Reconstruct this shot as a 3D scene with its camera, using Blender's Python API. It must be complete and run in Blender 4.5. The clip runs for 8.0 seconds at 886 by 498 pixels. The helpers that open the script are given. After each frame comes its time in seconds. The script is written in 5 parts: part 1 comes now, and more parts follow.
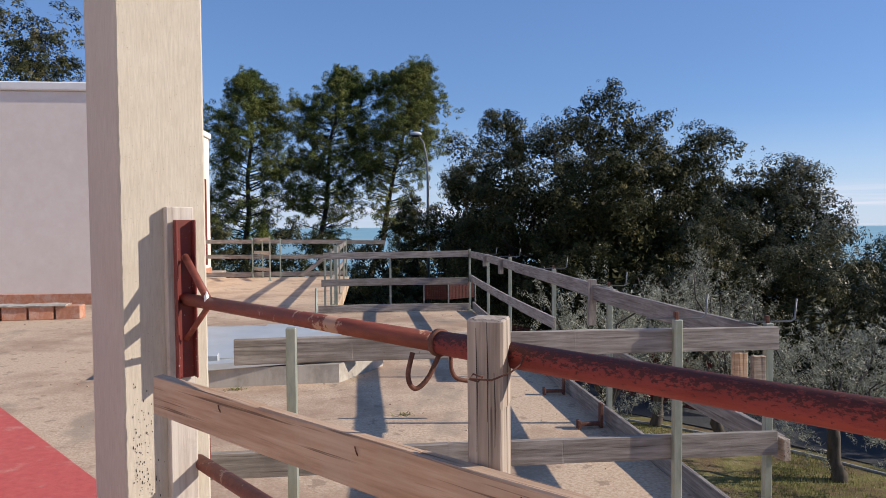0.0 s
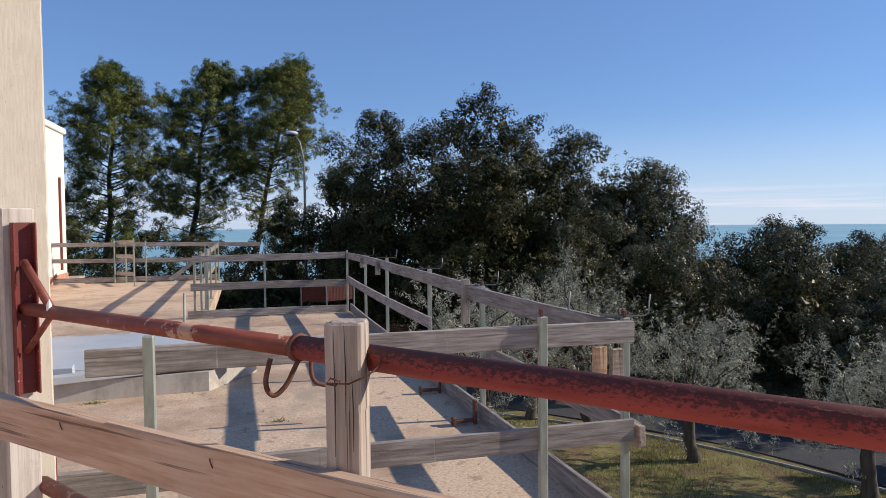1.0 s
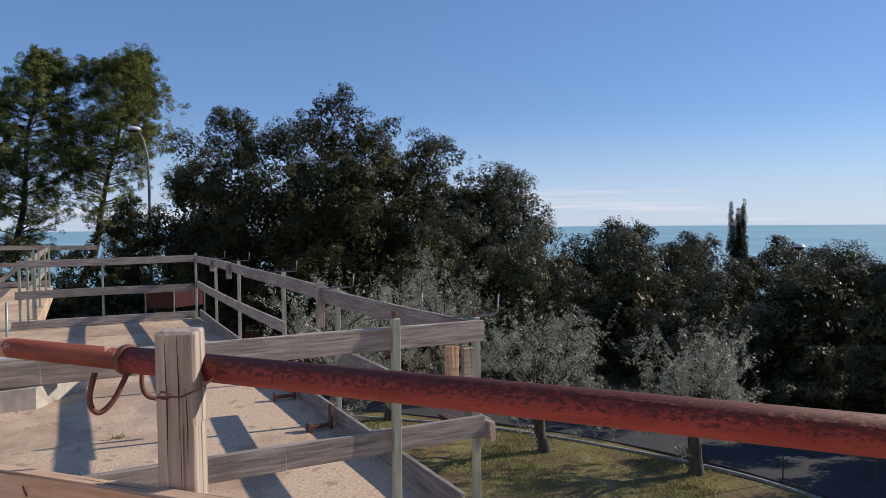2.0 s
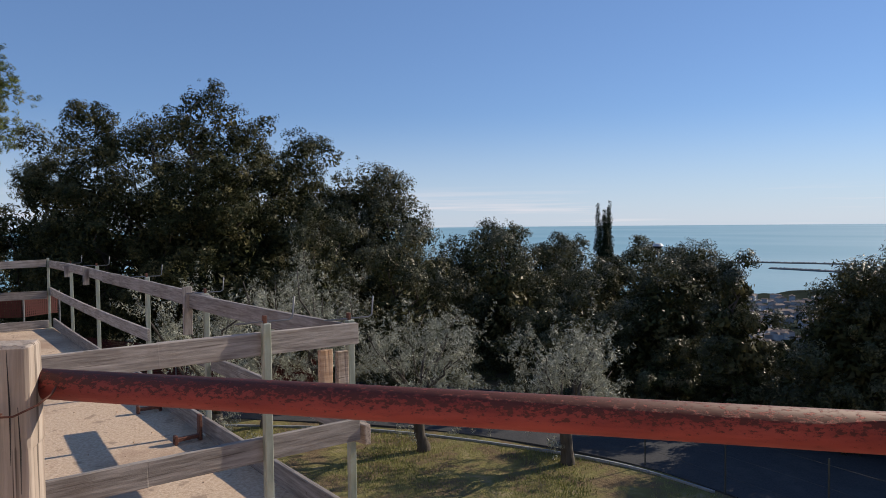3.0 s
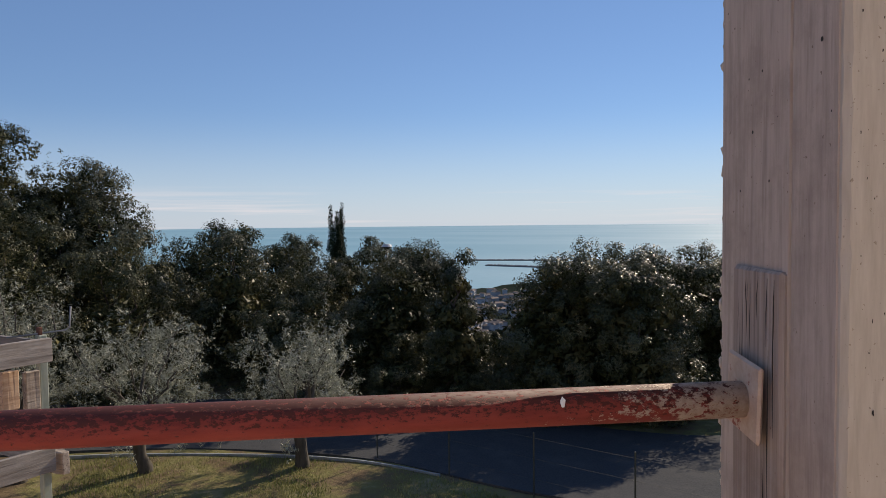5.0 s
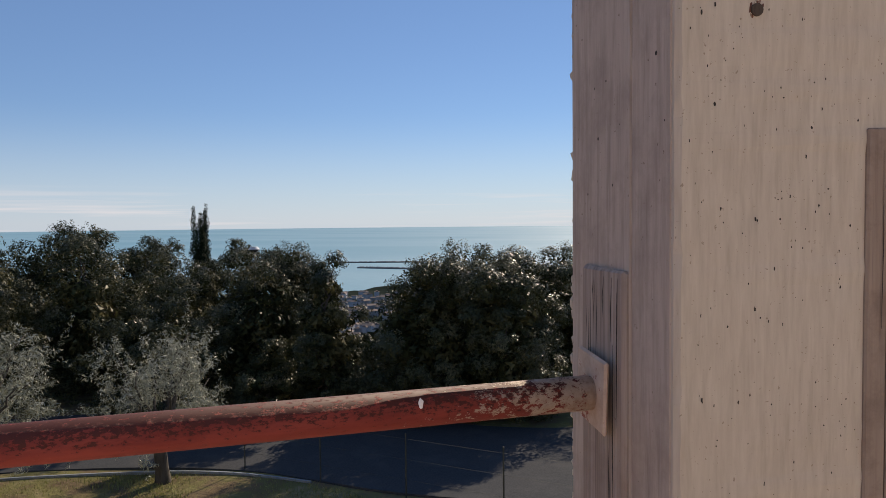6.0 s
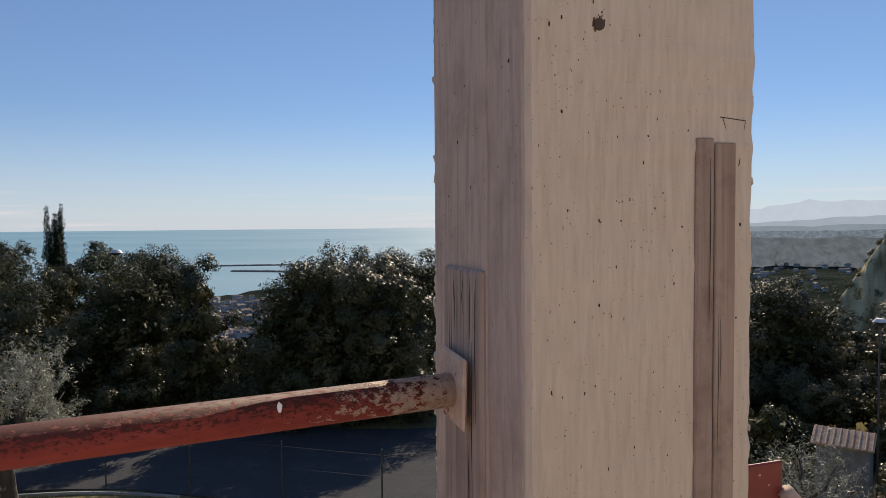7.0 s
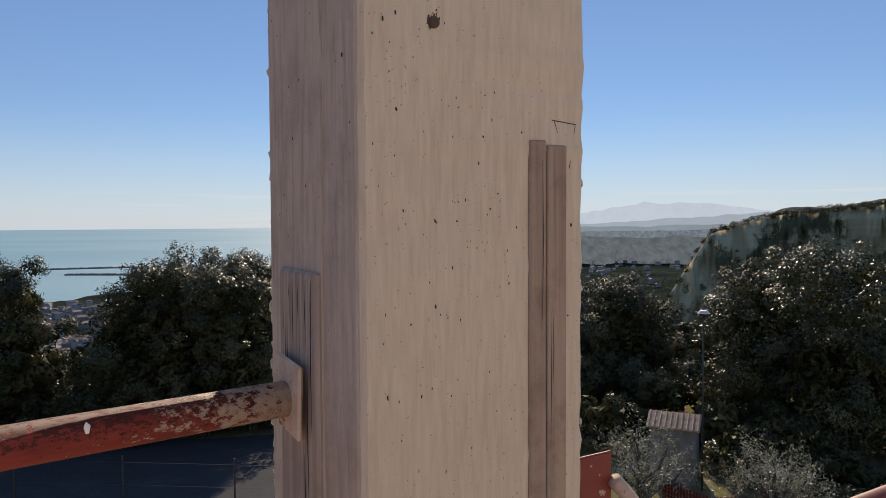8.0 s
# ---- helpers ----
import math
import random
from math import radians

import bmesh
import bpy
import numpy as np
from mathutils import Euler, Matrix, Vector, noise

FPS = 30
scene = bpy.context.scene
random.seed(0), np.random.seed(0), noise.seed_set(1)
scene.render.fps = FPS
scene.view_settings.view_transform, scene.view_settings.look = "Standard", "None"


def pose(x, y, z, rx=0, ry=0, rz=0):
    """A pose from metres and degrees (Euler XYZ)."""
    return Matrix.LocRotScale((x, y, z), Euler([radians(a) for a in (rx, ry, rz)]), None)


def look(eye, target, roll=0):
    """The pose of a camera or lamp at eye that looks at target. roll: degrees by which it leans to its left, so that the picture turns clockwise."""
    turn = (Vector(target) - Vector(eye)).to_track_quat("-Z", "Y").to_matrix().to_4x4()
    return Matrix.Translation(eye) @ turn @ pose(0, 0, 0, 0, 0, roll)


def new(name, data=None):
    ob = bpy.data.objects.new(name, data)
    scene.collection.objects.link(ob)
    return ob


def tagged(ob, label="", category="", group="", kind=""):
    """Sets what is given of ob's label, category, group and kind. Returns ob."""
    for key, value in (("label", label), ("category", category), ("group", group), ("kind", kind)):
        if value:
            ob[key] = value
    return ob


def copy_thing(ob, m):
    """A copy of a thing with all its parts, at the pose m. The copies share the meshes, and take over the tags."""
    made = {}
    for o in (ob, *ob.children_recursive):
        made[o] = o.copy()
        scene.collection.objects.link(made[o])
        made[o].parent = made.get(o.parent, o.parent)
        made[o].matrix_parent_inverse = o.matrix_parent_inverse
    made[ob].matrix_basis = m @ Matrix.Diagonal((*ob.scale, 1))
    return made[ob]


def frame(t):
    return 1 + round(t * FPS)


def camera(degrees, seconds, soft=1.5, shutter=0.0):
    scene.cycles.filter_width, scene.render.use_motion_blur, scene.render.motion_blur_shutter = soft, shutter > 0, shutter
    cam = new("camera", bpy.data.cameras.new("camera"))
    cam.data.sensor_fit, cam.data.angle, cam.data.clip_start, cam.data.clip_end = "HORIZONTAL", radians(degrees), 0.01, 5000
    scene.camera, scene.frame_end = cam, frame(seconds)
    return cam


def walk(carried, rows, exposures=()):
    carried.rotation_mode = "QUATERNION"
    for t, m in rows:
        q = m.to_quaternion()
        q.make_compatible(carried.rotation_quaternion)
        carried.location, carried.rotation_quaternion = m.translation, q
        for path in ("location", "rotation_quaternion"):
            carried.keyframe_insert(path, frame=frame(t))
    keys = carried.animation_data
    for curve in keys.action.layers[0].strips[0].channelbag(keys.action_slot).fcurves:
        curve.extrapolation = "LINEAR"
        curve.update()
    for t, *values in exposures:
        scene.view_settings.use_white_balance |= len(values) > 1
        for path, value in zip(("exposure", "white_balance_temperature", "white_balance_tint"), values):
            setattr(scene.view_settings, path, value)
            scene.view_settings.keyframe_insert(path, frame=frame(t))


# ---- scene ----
cam = camera(64.6, 8.0, soft=0.5)
walk(cam, [
    (0, pose(0.000, 0.000, 1.600, 87.75, 0.39, -6.00)),
    (0.5, pose(0.013, -0.002, 1.601, 87.72, 0.55, -10.37)),
    (1, pose(0.036, -0.004, 1.602, 87.73, 0.56, -15.82)),
    (1.5, pose(0.050, -0.009, 1.604, 87.71, 0.48, -21.39)),
    (2, pose(0.061, -0.010, 1.605, 87.75, 0.52, -27.34)),
    (3.5, pose(0.091, -0.036, 1.608, 87.72, 0.58, -42.02)),
    (4, pose(0.084, -0.057, 1.609, 87.71, 0.53, -47.32)),
    (4.5, pose(0.107, -0.047, 1.607, 87.74, 0.57, -52.50)),
    (5, pose(0.122, -0.052, 1.606, 87.64, 0.60, -58.69)),
    (6.5, pose(0.137, -0.073, 1.605, 87.78, 0.48, -73.92)),
    (7, pose(0.137, -0.086, 1.604, 87.80, 0.39, -79.03)),
    (7.5, pose(0.148, -0.098, 1.605, 87.79, 0.37, -84.58)),
    (8, pose(0.165, -0.109, 1.604, 87.74, 0.26, -90.56)),
], exposures=[(0, 0.22, 6680, 12), (1.5, 0.23, 6680, 12), (2.0, 0.10, 6760, 12), (2.4, 0.07, 6850, 12), (3.5, 0.04, 7120, 12), (5, 0.02, 7330, 12), (8, 0.02, 7580, 12)])

# ---- world, sun ----
SUN_BEARING, SUN_HEIGHT = 97.0, 29.0
world = bpy.data.worlds.new("sky")
scene.world = world
world.use_nodes = True
wn = world.node_tree.nodes
sky = wn.new("ShaderNodeTexSky")
sky.sky_type = "NISHITA"
sky.sun_disc = False
sky.sun_elevation = radians(SUN_HEIGHT)
sky.sun_rotation = radians(SUN_BEARING)
sky.altitude = 600
sky.air_density = 1.0
sky.dust_density = 0.0
sky.ozone_density = 5.0
tint = wn.new("ShaderNodeMix")
tint.data_type, tint.blend_type = "RGBA", "MULTIPLY"
tint.inputs["Factor"].default_value = 1.0
tint.inputs["B"].default_value = (0.89, 0.955, 1.09, 1)
world.node_tree.links.new(sky.outputs[0], tint.inputs["A"])
haze = wn.new("ShaderNodeMix")
haze.data_type = "RGBA"
haze.inputs["Factor"].default_value = 0.22
haze.inputs["B"].default_value = (2.9, 5.7, 11.8, 1)
world.node_tree.links.new(tint.outputs["Result"], haze.inputs["A"])
# pale haze all round, low over the horizon
_tc = wn.new("ShaderNodeTexCoord")
_sp = wn.new("ShaderNodeSeparateXYZ")
world.node_tree.links.new(_tc.outputs["Generated"], _sp.inputs[0])
_lo = wn.new("ShaderNodeMapRange")
_lo.interpolation_type = "SMOOTHSTEP"
for _key, _val in (("From Min", -0.02), ("From Max", 0.16), ("To Min", 0.6), ("To Max", 0.0)):
    _lo.inputs[_key].default_value = _val
world.node_tree.links.new(_sp.outputs["Z"], _lo.inputs["Value"])
low_haze = wn.new("ShaderNodeMix")
low_haze.data_type = "RGBA"
low_haze.inputs["B"].default_value = (6.2, 7.6, 9.8, 1)
world.node_tree.links.new(_lo.outputs[0], low_haze.inputs["Factor"])
world.node_tree.links.new(haze.outputs["Result"], low_haze.inputs["A"])
# thin streaks of cloud low over the sea
_cm = wn.new("ShaderNodeMapping")
_cm.inputs["Scale"].default_value = (3.0, 3.0, 90.0)
world.node_tree.links.new(_tc.outputs["Generated"], _cm.inputs[0])
_cn = wn.new("ShaderNodeTexNoise")
_cn.inputs["Scale"].default_value, _cn.inputs["Detail"].default_value = 1.0, 4.0
world.node_tree.links.new(_cm.outputs[0], _cn.inputs["Vector"])
_cr = wn.new("ShaderNodeMapRange")
for _key, _val in (("From Min", 0.52), ("From Max", 0.68), ("To Max", 0.75)):
    _cr.inputs[_key].default_value = _val
world.node_tree.links.new(_cn.outputs["Fac"], _cr.inputs["Value"])
_cb = wn.new("ShaderNodeMapRange")
for _key, _val in (("From Min", 0.02), ("From Max", 0.05), ("To Min", 1.0), ("To Max", 0.0)):
    _cb.inputs[_key].default_value = _val
world.node_tree.links.new(_sp.outputs["Z"], _cb.inputs["Value"])
_cx = wn.new("ShaderNodeMath")
_cx.operation = "MULTIPLY"
world.node_tree.links.new(_cr.outputs[0], _cx.inputs[0])
world.node_tree.links.new(_cb.outputs[0], _cx.inputs[1])
clouds = wn.new("ShaderNodeMix")
clouds.data_type = "RGBA"
clouds.inputs["B"].default_value = (8.6, 8.7, 9.8, 1)
world.node_tree.links.new(_cx.outputs[0], clouds.inputs["Factor"])
world.node_tree.links.new(low_haze.outputs["Result"], clouds.inputs["A"])
world.node_tree.links.new(clouds.outputs["Result"], wn["Background"].inputs[0])
wn["Background"].inputs[1].default_value = 0.085
sun = new("sun", bpy.data.lights.new("sun", "SUN"))
sun.data.energy = 5.0
sun.data.angle = radians(0.53)
sun.data.color = (1.0, 0.90, 0.77)
_b, _e = radians(SUN_BEARING), radians(SUN_HEIGHT)
sun_way = Vector((math.sin(_b) * math.cos(_e), math.cos(_b) * math.cos(_e), math.sin(_e)))
sun.matrix_world = look(sun_way * 50, (0, 0, 0))


# ---- materials ----
def material(name, colours, rough=0.8, scale=(8, 8, 8), bump=0.3, bump_scale=None, blotch=0.0, blotch_scale=1.2,
             blotch_colour=(0.1, 0.08, 0.06), metal=0.0, detail=8.0, spread=0.0, distance=0.01, coords="Object", blotch_edge=(0.5, 0.62), translucent=0.0, spec=0.5, streak=None, specks=None):
    """A weathered surface: a grain between colours, a second, larger layer of stains, and relief."""
    m = bpy.data.materials.new(name)
    m.use_nodes = True
    nt = m.node_tree
    N, L = nt.nodes, nt.links
    bsdf = N["Principled BSDF"]
    tc = N.new("ShaderNodeTexCoord")
    info = N.new("ShaderNodeObjectInfo")
    shift = N.new("ShaderNodeVectorMath")
    shift.operation = "MULTIPLY_ADD"
    L.new(info.outputs["Random"], shift.inputs[0])
    shift.inputs[1].default_value = (13.0, 7.0, 5.0)
    L.new(tc.outputs[coords], shift.inputs[2])
    mp = N.new("ShaderNodeMapping")
    mp.inputs["Scale"].default_value = scale
    L.new(shift.outputs[0], mp.inputs[0])
    grain = N.new("ShaderNodeTexNoise")
    grain.inputs["Scale"].default_value = 1.0
    grain.inputs["Detail"].default_value = detail
    grain.inputs["Roughness"].default_value = 0.62
    L.new(mp.outputs[0], grain.inputs["Vector"])
    ramp = N.new("ShaderNodeValToRGB")
    els = ramp.color_ramp.elements
    lo, hi = 0.3, 0.7
    els[0].position, els[1].position = lo, hi
    els[0].color, els[1].color = (*colours[0], 1), (*colours[-1], 1)
    for k, c in enumerate(colours[1:-1], 1):
        e = els.new(lo + (hi - lo) * k / (len(colours) - 1))
        e.color = (*c, 1)
    L.new(grain.outputs["Fac"], ramp.inputs[0])
    out = ramp.outputs[0]
    if blotch > 0:
        big = N.new("ShaderNodeTexNoise")
        big.inputs["Scale"].default_value = blotch_scale
        big.inputs["Detail"].default_value = 9.0
        big.inputs["Roughness"].default_value = 0.68
        L.new(shift.outputs[0], big.inputs["Vector"])
        br = N.new("ShaderNodeMapRange")
        br.inputs["From Min"].default_value, br.inputs["From Max"].default_value = blotch_edge
        br.inputs["To Max"].default_value = blotch
        L.new(big.outputs["Fac"], br.inputs["Value"])
        mix = N.new("ShaderNodeMix")
        mix.data_type = "RGBA"
        L.new(br.outputs[0], mix.inputs["Factor"])
        L.new(out, mix.inputs["A"])
        mix.inputs["B"].default_value = (*blotch_colour, 1)
        out = mix.outputs["Result"]
    if streak:
        sm = N.new("ShaderNodeMapping")
        sm.inputs["Scale"].default_value = streak[0]
        L.new(shift.outputs[0], sm.inputs[0])
        sn = N.new("ShaderNodeTexNoise")
        sn.inputs["Scale"].default_value, sn.inputs["Detail"].default_value, sn.inputs["Roughness"].default_value = 1.0, 4, 0.55
        L.new(sm.outputs[0], sn.inputs["Vector"])
        sr = N.new("ShaderNodeMapRange")
        sr.inputs["From Min"].default_value, sr.inputs["From Max"].default_value, sr.inputs["To Max"].default_value = 0.58, 0.68, streak[1]
        L.new(sn.outputs["Fac"], sr.inputs["Value"])
        sx = N.new("ShaderNodeMix")
        sx.data_type = "RGBA"
        L.new(sr.outputs[0], sx.inputs["Factor"])
        L.new(out, sx.inputs["A"])
        sx.inputs["B"].default_value = (*streak[2], 1)
        out = sx.outputs["Result"]
    if specks:
        pn = N.new("ShaderNodeTexNoise")
        pn.inputs["Scale"].default_value, pn.inputs["Detail"].default_value, pn.inputs["Roughness"].default_value = specks[0], 3, 0.6
        L.new(shift.outputs[0], pn.inputs["Vector"])
        pr = N.new("ShaderNodeMapRange")
        pr.inputs["From Min"].default_value, pr.inputs["From Max"].default_value, pr.inputs["To Max"].default_value = specks[1], specks[1] + 0.03, specks[2]
        L.new(pn.outputs["Fac"], pr.inputs["Value"])
        px = N.new("ShaderNodeMix")
        px.data_type = "RGBA"
        L.new(pr.outputs[0], px.inputs["Factor"])
        L.new(out, px.inputs["A"])
        px.inputs["B"].default_value = (*specks[3], 1)
        out = px.outputs["Result"]
    if spread > 0:
        hs = N.new("ShaderNodeHueSaturation")
        mr = N.new("ShaderNodeMapRange")
        mr.inputs["To Min"].default_value, mr.inputs["To Max"].default_value = 1 - spread, 1 + spread
        geo = N.new("ShaderNodeNewGeometry")
        add = N.new("ShaderNodeMath")
        add.operation = "ADD"
        L.new(geo.outputs["Random Per Island"], add.inputs[0])
        L.new(info.outputs["Random"], add.inputs[1])
        fr = N.new("ShaderNodeMath")
        fr.operation = "FRACT"
        L.new(add.outputs[0], fr.inputs[0])
        L.new(fr.outputs[0], mr.inputs["Value"])
        L.new(mr.outputs[0], hs.inputs["Value"])
        L.new(out, hs.inputs["Color"])
        out = hs.outputs[0]
    L.new(out, bsdf.inputs["Base Color"])
    bsdf.inputs["Roughness"].default_value = rough
    bsdf.inputs["Metallic"].default_value = metal
    bsdf.inputs["Specular IOR Level"].default_value = spec
    if bump > 0:
        b = N.new("ShaderNodeBump")
        b.inputs["Strength"].default_value = bump
        b.inputs["Distance"].default_value = distance
        if bump_scale:
            fine = N.new("ShaderNodeTexNoise")
            fine.inputs["Scale"].default_value = bump_scale
            fine.inputs["Detail"].default_value = 6
            L.new(tc.outputs[coords], fine.inputs["Vector"])
            L.new(fine.outputs["Fac"], b.inputs["Height"])
        else:
            L.new(grain.outputs["Fac"], b.inputs["Height"])
        L.new(b.outputs[0], bsdf.inputs["Normal"])
    if translucent > 0:
        tr = N.new("ShaderNodeBsdfTranslucent")
        L.new(out, tr.inputs["Color"])
        ms = N.new("ShaderNodeMixShader")
        ms.inputs[0].default_value = translucent
        L.new(bsdf.outputs[0], ms.inputs[1])
        L.new(tr.outputs[0], ms.inputs[2])
        L.new(ms.outputs[0], N["Material Output"].inputs["Surface"])
    return m


M_GREY = material("weathered_grey_wood", [(0.145, 0.125, 0.112), (0.255, 0.23, 0.21), (0.38, 0.35, 0.325)], 0.9, (5.0, 60, 60), 0.7,
                  blotch=0.7, blotch_scale=3.2, blotch_colour=(0.15, 0.12, 0.10), spread=0.16, distance=0.004, blotch_edge=(0.5, 0.68),
                  streak=((3.5, 110, 110), 0.75, (0.085, 0.065, 0.055)), specks=(26, 0.70, 0.6, (0.10, 0.07, 0.055)))
M_WARM = material("weathered_warm_wood", [(0.33, 0.20, 0.125), (0.44, 0.29, 0.19), (0.53, 0.38, 0.27)], 0.85, (4.5, 70, 70), 0.6,
                  blotch=0.55, blotch_scale=3.0, blotch_colour=(0.47, 0.36, 0.27), spread=0.1, distance=0.004, streak=((2.6, 120, 120), 0.85, (0.12, 0.07, 0.042)))
M_POST = material("cracked_post_wood", [(0.22, 0.175, 0.14), (0.35, 0.29, 0.24), (0.46, 0.40, 0.345)], 0.88, (2.0, 60, 60), 0.8,
                  blotch=0.5, blotch_scale=7.0, blotch_colour=(0.24, 0.165, 0.115), distance=0.005, streak=((1.8, 130, 130), 0.9, (0.06, 0.042, 0.03)))
M_CONC = material("board_marked_concrete", [(0.455, 0.41, 0.335), (0.52, 0.472, 0.392), (0.57, 0.522, 0.438)], 0.9, (150, 150, 16.0), 0.22,
                  blotch=0.35, blotch_scale=6.0, blotch_colour=(0.42, 0.36, 0.285), distance=0.002, blotch_edge=(0.46, 0.72), streak=((120, 120, 9.0), 0.22, (0.38, 0.325, 0.255)),
                  specks=(220, 0.67, 0.7, (0.23, 0.175, 0.125)))
# stains, over a base darker than M_CONC that adds to the side's shade
M_IMPRINT = material("stained_darkened_imprint", [(0.38, 0.315, 0.26), (0.48, 0.405, 0.34), (0.55, 0.47, 0.40)], 0.9, (90, 90, 8.0), 0.4,
                     blotch=0.6, blotch_scale=9.0, blotch_colour=(0.29, 0.23, 0.19), distance=0.004, blotch_edge=(0.46, 0.66), streak=((110, 110, 7.0), 0.3, (0.22, 0.17, 0.14)),
                     specks=(110, 0.70, 0.8, (0.16, 0.11, 0.08)))
M_WHITEWOOD = material("whitewashed_board", [(0.33, 0.28, 0.24), (0.52, 0.47, 0.42), (0.60, 0.56, 0.51)], 0.85, (40, 40, 2.2), 0.6,
                       blotch=0.6, blotch_scale=7, blotch_colour=(0.30, 0.24, 0.19), distance=0.004)
M_SIDE = material("rough_form_board", [(0.24, 0.19, 0.155), (0.36, 0.295, 0.25), (0.47, 0.40, 0.345)], 0.9, (110, 110, 2.4), 0.9,
                  blotch=0.5, blotch_scale=8, blotch_colour=(0.25, 0.19, 0.15), distance=0.004, streak=((170, 170, 2.6), 0.5, (0.15, 0.11, 0.085)), specks=(90, 0.70, 0.7, (0.2, 0.07, 0.04)))
M_BATTEN = material("embedded_batten_wood", [(0.23, 0.175, 0.14), (0.30, 0.24, 0.195), (0.36, 0.295, 0.245)], 0.88, (65, 65, 2.0), 0.6,
                    blotch=0.6, blotch_scale=12, blotch_colour=(0.17, 0.125, 0.10), distance=0.004, streak=((170, 170, 3.0), 0.45, (0.14, 0.10, 0.078)))
M_FLOOR = material("rough_terrace_concrete", [(0.38, 0.265, 0.175), (0.50, 0.375, 0.265), (0.60, 0.475, 0.355)], 0.95, (48, 48, 48), 0.3,
                   blotch=0.85, blotch_scale=0.9, blotch_colour=(0.31, 0.205, 0.14), distance=0.014, blotch_edge=(0.46, 0.62), detail=14,
                   streak=((1.6, 1.0, 1), 0.7, (0.28, 0.225, 0.17)), specks=(7, 0.62, 0.6, (0.23, 0.165, 0.115)))
M_EDGE = material("slab_edge_concrete", [(0.27, 0.25, 0.22), (0.42, 0.39, 0.34), (0.5, 0.47, 0.42)], 0.9, (6, 6, 2), 0.4,
                  blotch=0.5, blotch_scale=2.5, blotch_colour=(0.22, 0.19, 0.16))
M_REDFLOOR = material("red_floor_coating", [(0.46, 0.075, 0.065), (0.56, 0.11, 0.09)], 0.65, (20, 20, 20), 0.25, blotch=0.75, blotch_scale=4,
                      blotch_colour=(0.55, 0.33, 0.25), blotch_edge=(0.56, 0.7))
M_PIPEOLD = material("rusty_brown_paint", [(0.12, 0.03, 0.019), (0.19, 0.045, 0.026), (0.25, 0.065, 0.038)], 0.6, (10, 60, 60), 0.4,
                     blotch=0.85, blotch_scale=7.0, blotch_colour=(0.45, 0.28, 0.19), distance=0.002, blotch_edge=(0.565, 0.59))
M_PIPEPALE = material("mortar_crusted_paint", [(0.45, 0.33, 0.25), (0.52, 0.40, 0.31), (0.58, 0.47, 0.38)], 0.85, (20, 60, 60), 0.5,
                      blotch=0.9, blotch_scale=38.0, blotch_colour=(0.26, 0.06, 0.04), distance=0.003, blotch_edge=(0.60, 0.63))
M_RUST = material("rusty_iron", [(0.07, 0.028, 0.019), (0.13, 0.052, 0.034), (0.18, 0.08, 0.055)], 0.8, (60, 60, 60), 0.4, metal=0.15, distance=0.002)
M_REDSTEEL = material("dull_red_steel", [(0.14, 0.022, 0.018), (0.21, 0.035, 0.027)], 0.6, (12, 12, 12), 0.2, blotch=0.5, blotch_scale=12,
                      blotch_colour=(0.085, 0.028, 0.02), distance=0.002, specks=(75, 0.66, 0.8, (0.45, 0.37, 0.31)))
M_ZINC = material("galvanised_steel", [(0.20, 0.235, 0.20), (0.30, 0.335, 0.29), (0.38, 0.41, 0.36)], 0.5, (25, 25, 6), 0.1, metal=0.3,
                  blotch=0.5, blotch_scale=8, blotch_colour=(0.29, 0.30, 0.20))
M_SHEET = material("grey_sheet_metal", [(0.42, 0.46, 0.48), (0.52, 0.56, 0.58)], 0.45, (3, 3, 3), 0.05, metal=0.2, blotch=0.3, blotch_colour=(0.5, 0.47, 0.43))
M_PLASTER = material("pale_render", [(0.80, 0.69, 0.60), (0.85, 0.76, 0.67)], 0.9, (6, 6, 6), 0.1, blotch=0.25, blotch_scale=0.5, blotch_colour=(0.72, 0.61, 0.53))
M_WHITE = material("white_render", [(0.78, 0.77, 0.74), (0.84, 0.83, 0.80)], 0.9, (6, 6, 6), 0.1)
M_BRICK = material("hollow_brick", [(0.44, 0.19, 0.11), (0.56, 0.27, 0.17)], 0.9, (20, 20, 20), 0.3, blotch=0.4, blotch_scale=5, blotch_colour=(0.6, 0.48, 0.4), spread=0.15)
M_BARK = material("dark_bark", [(0.035, 0.026, 0.02), (0.09, 0.07, 0.055)], 0.95, (9, 9, 2), 0.8, distance=0.03)
M_OLIVEBARK = material("olive_bark", [(0.04, 0.034, 0.028), (0.10, 0.086, 0.072)], 0.95, (12, 12, 3), 0.8, distance=0.02)
M_OAK = material("holm_oak_leaf", [(0.017, 0.023, 0.009), (0.046, 0.050, 0.020), (0.165, 0.145, 0.066)], 0.42, (1.0, 1.0, 1.0), 0, spread=0.4, translucent=0.12, detail=3, spec=0.07)
M_OAKGLOSS = material("glossy_oak_leaf", [(0.028, 0.037, 0.017), (0.068, 0.074, 0.034), (0.16, 0.14, 0.07)], 0.38, (1.0, 1.0, 1.0), 0, spread=0.4, translucent=0.12, detail=3, spec=0.3)
M_OAK2 = material("grey_oak_leaf", [(0.036, 0.045, 0.025), (0.070, 0.078, 0.047), (0.14, 0.13, 0.082)], 0.56, (1.3, 1.3, 1.3), 0, spread=0.3, translucent=0.12, detail=3, spec=0.22)
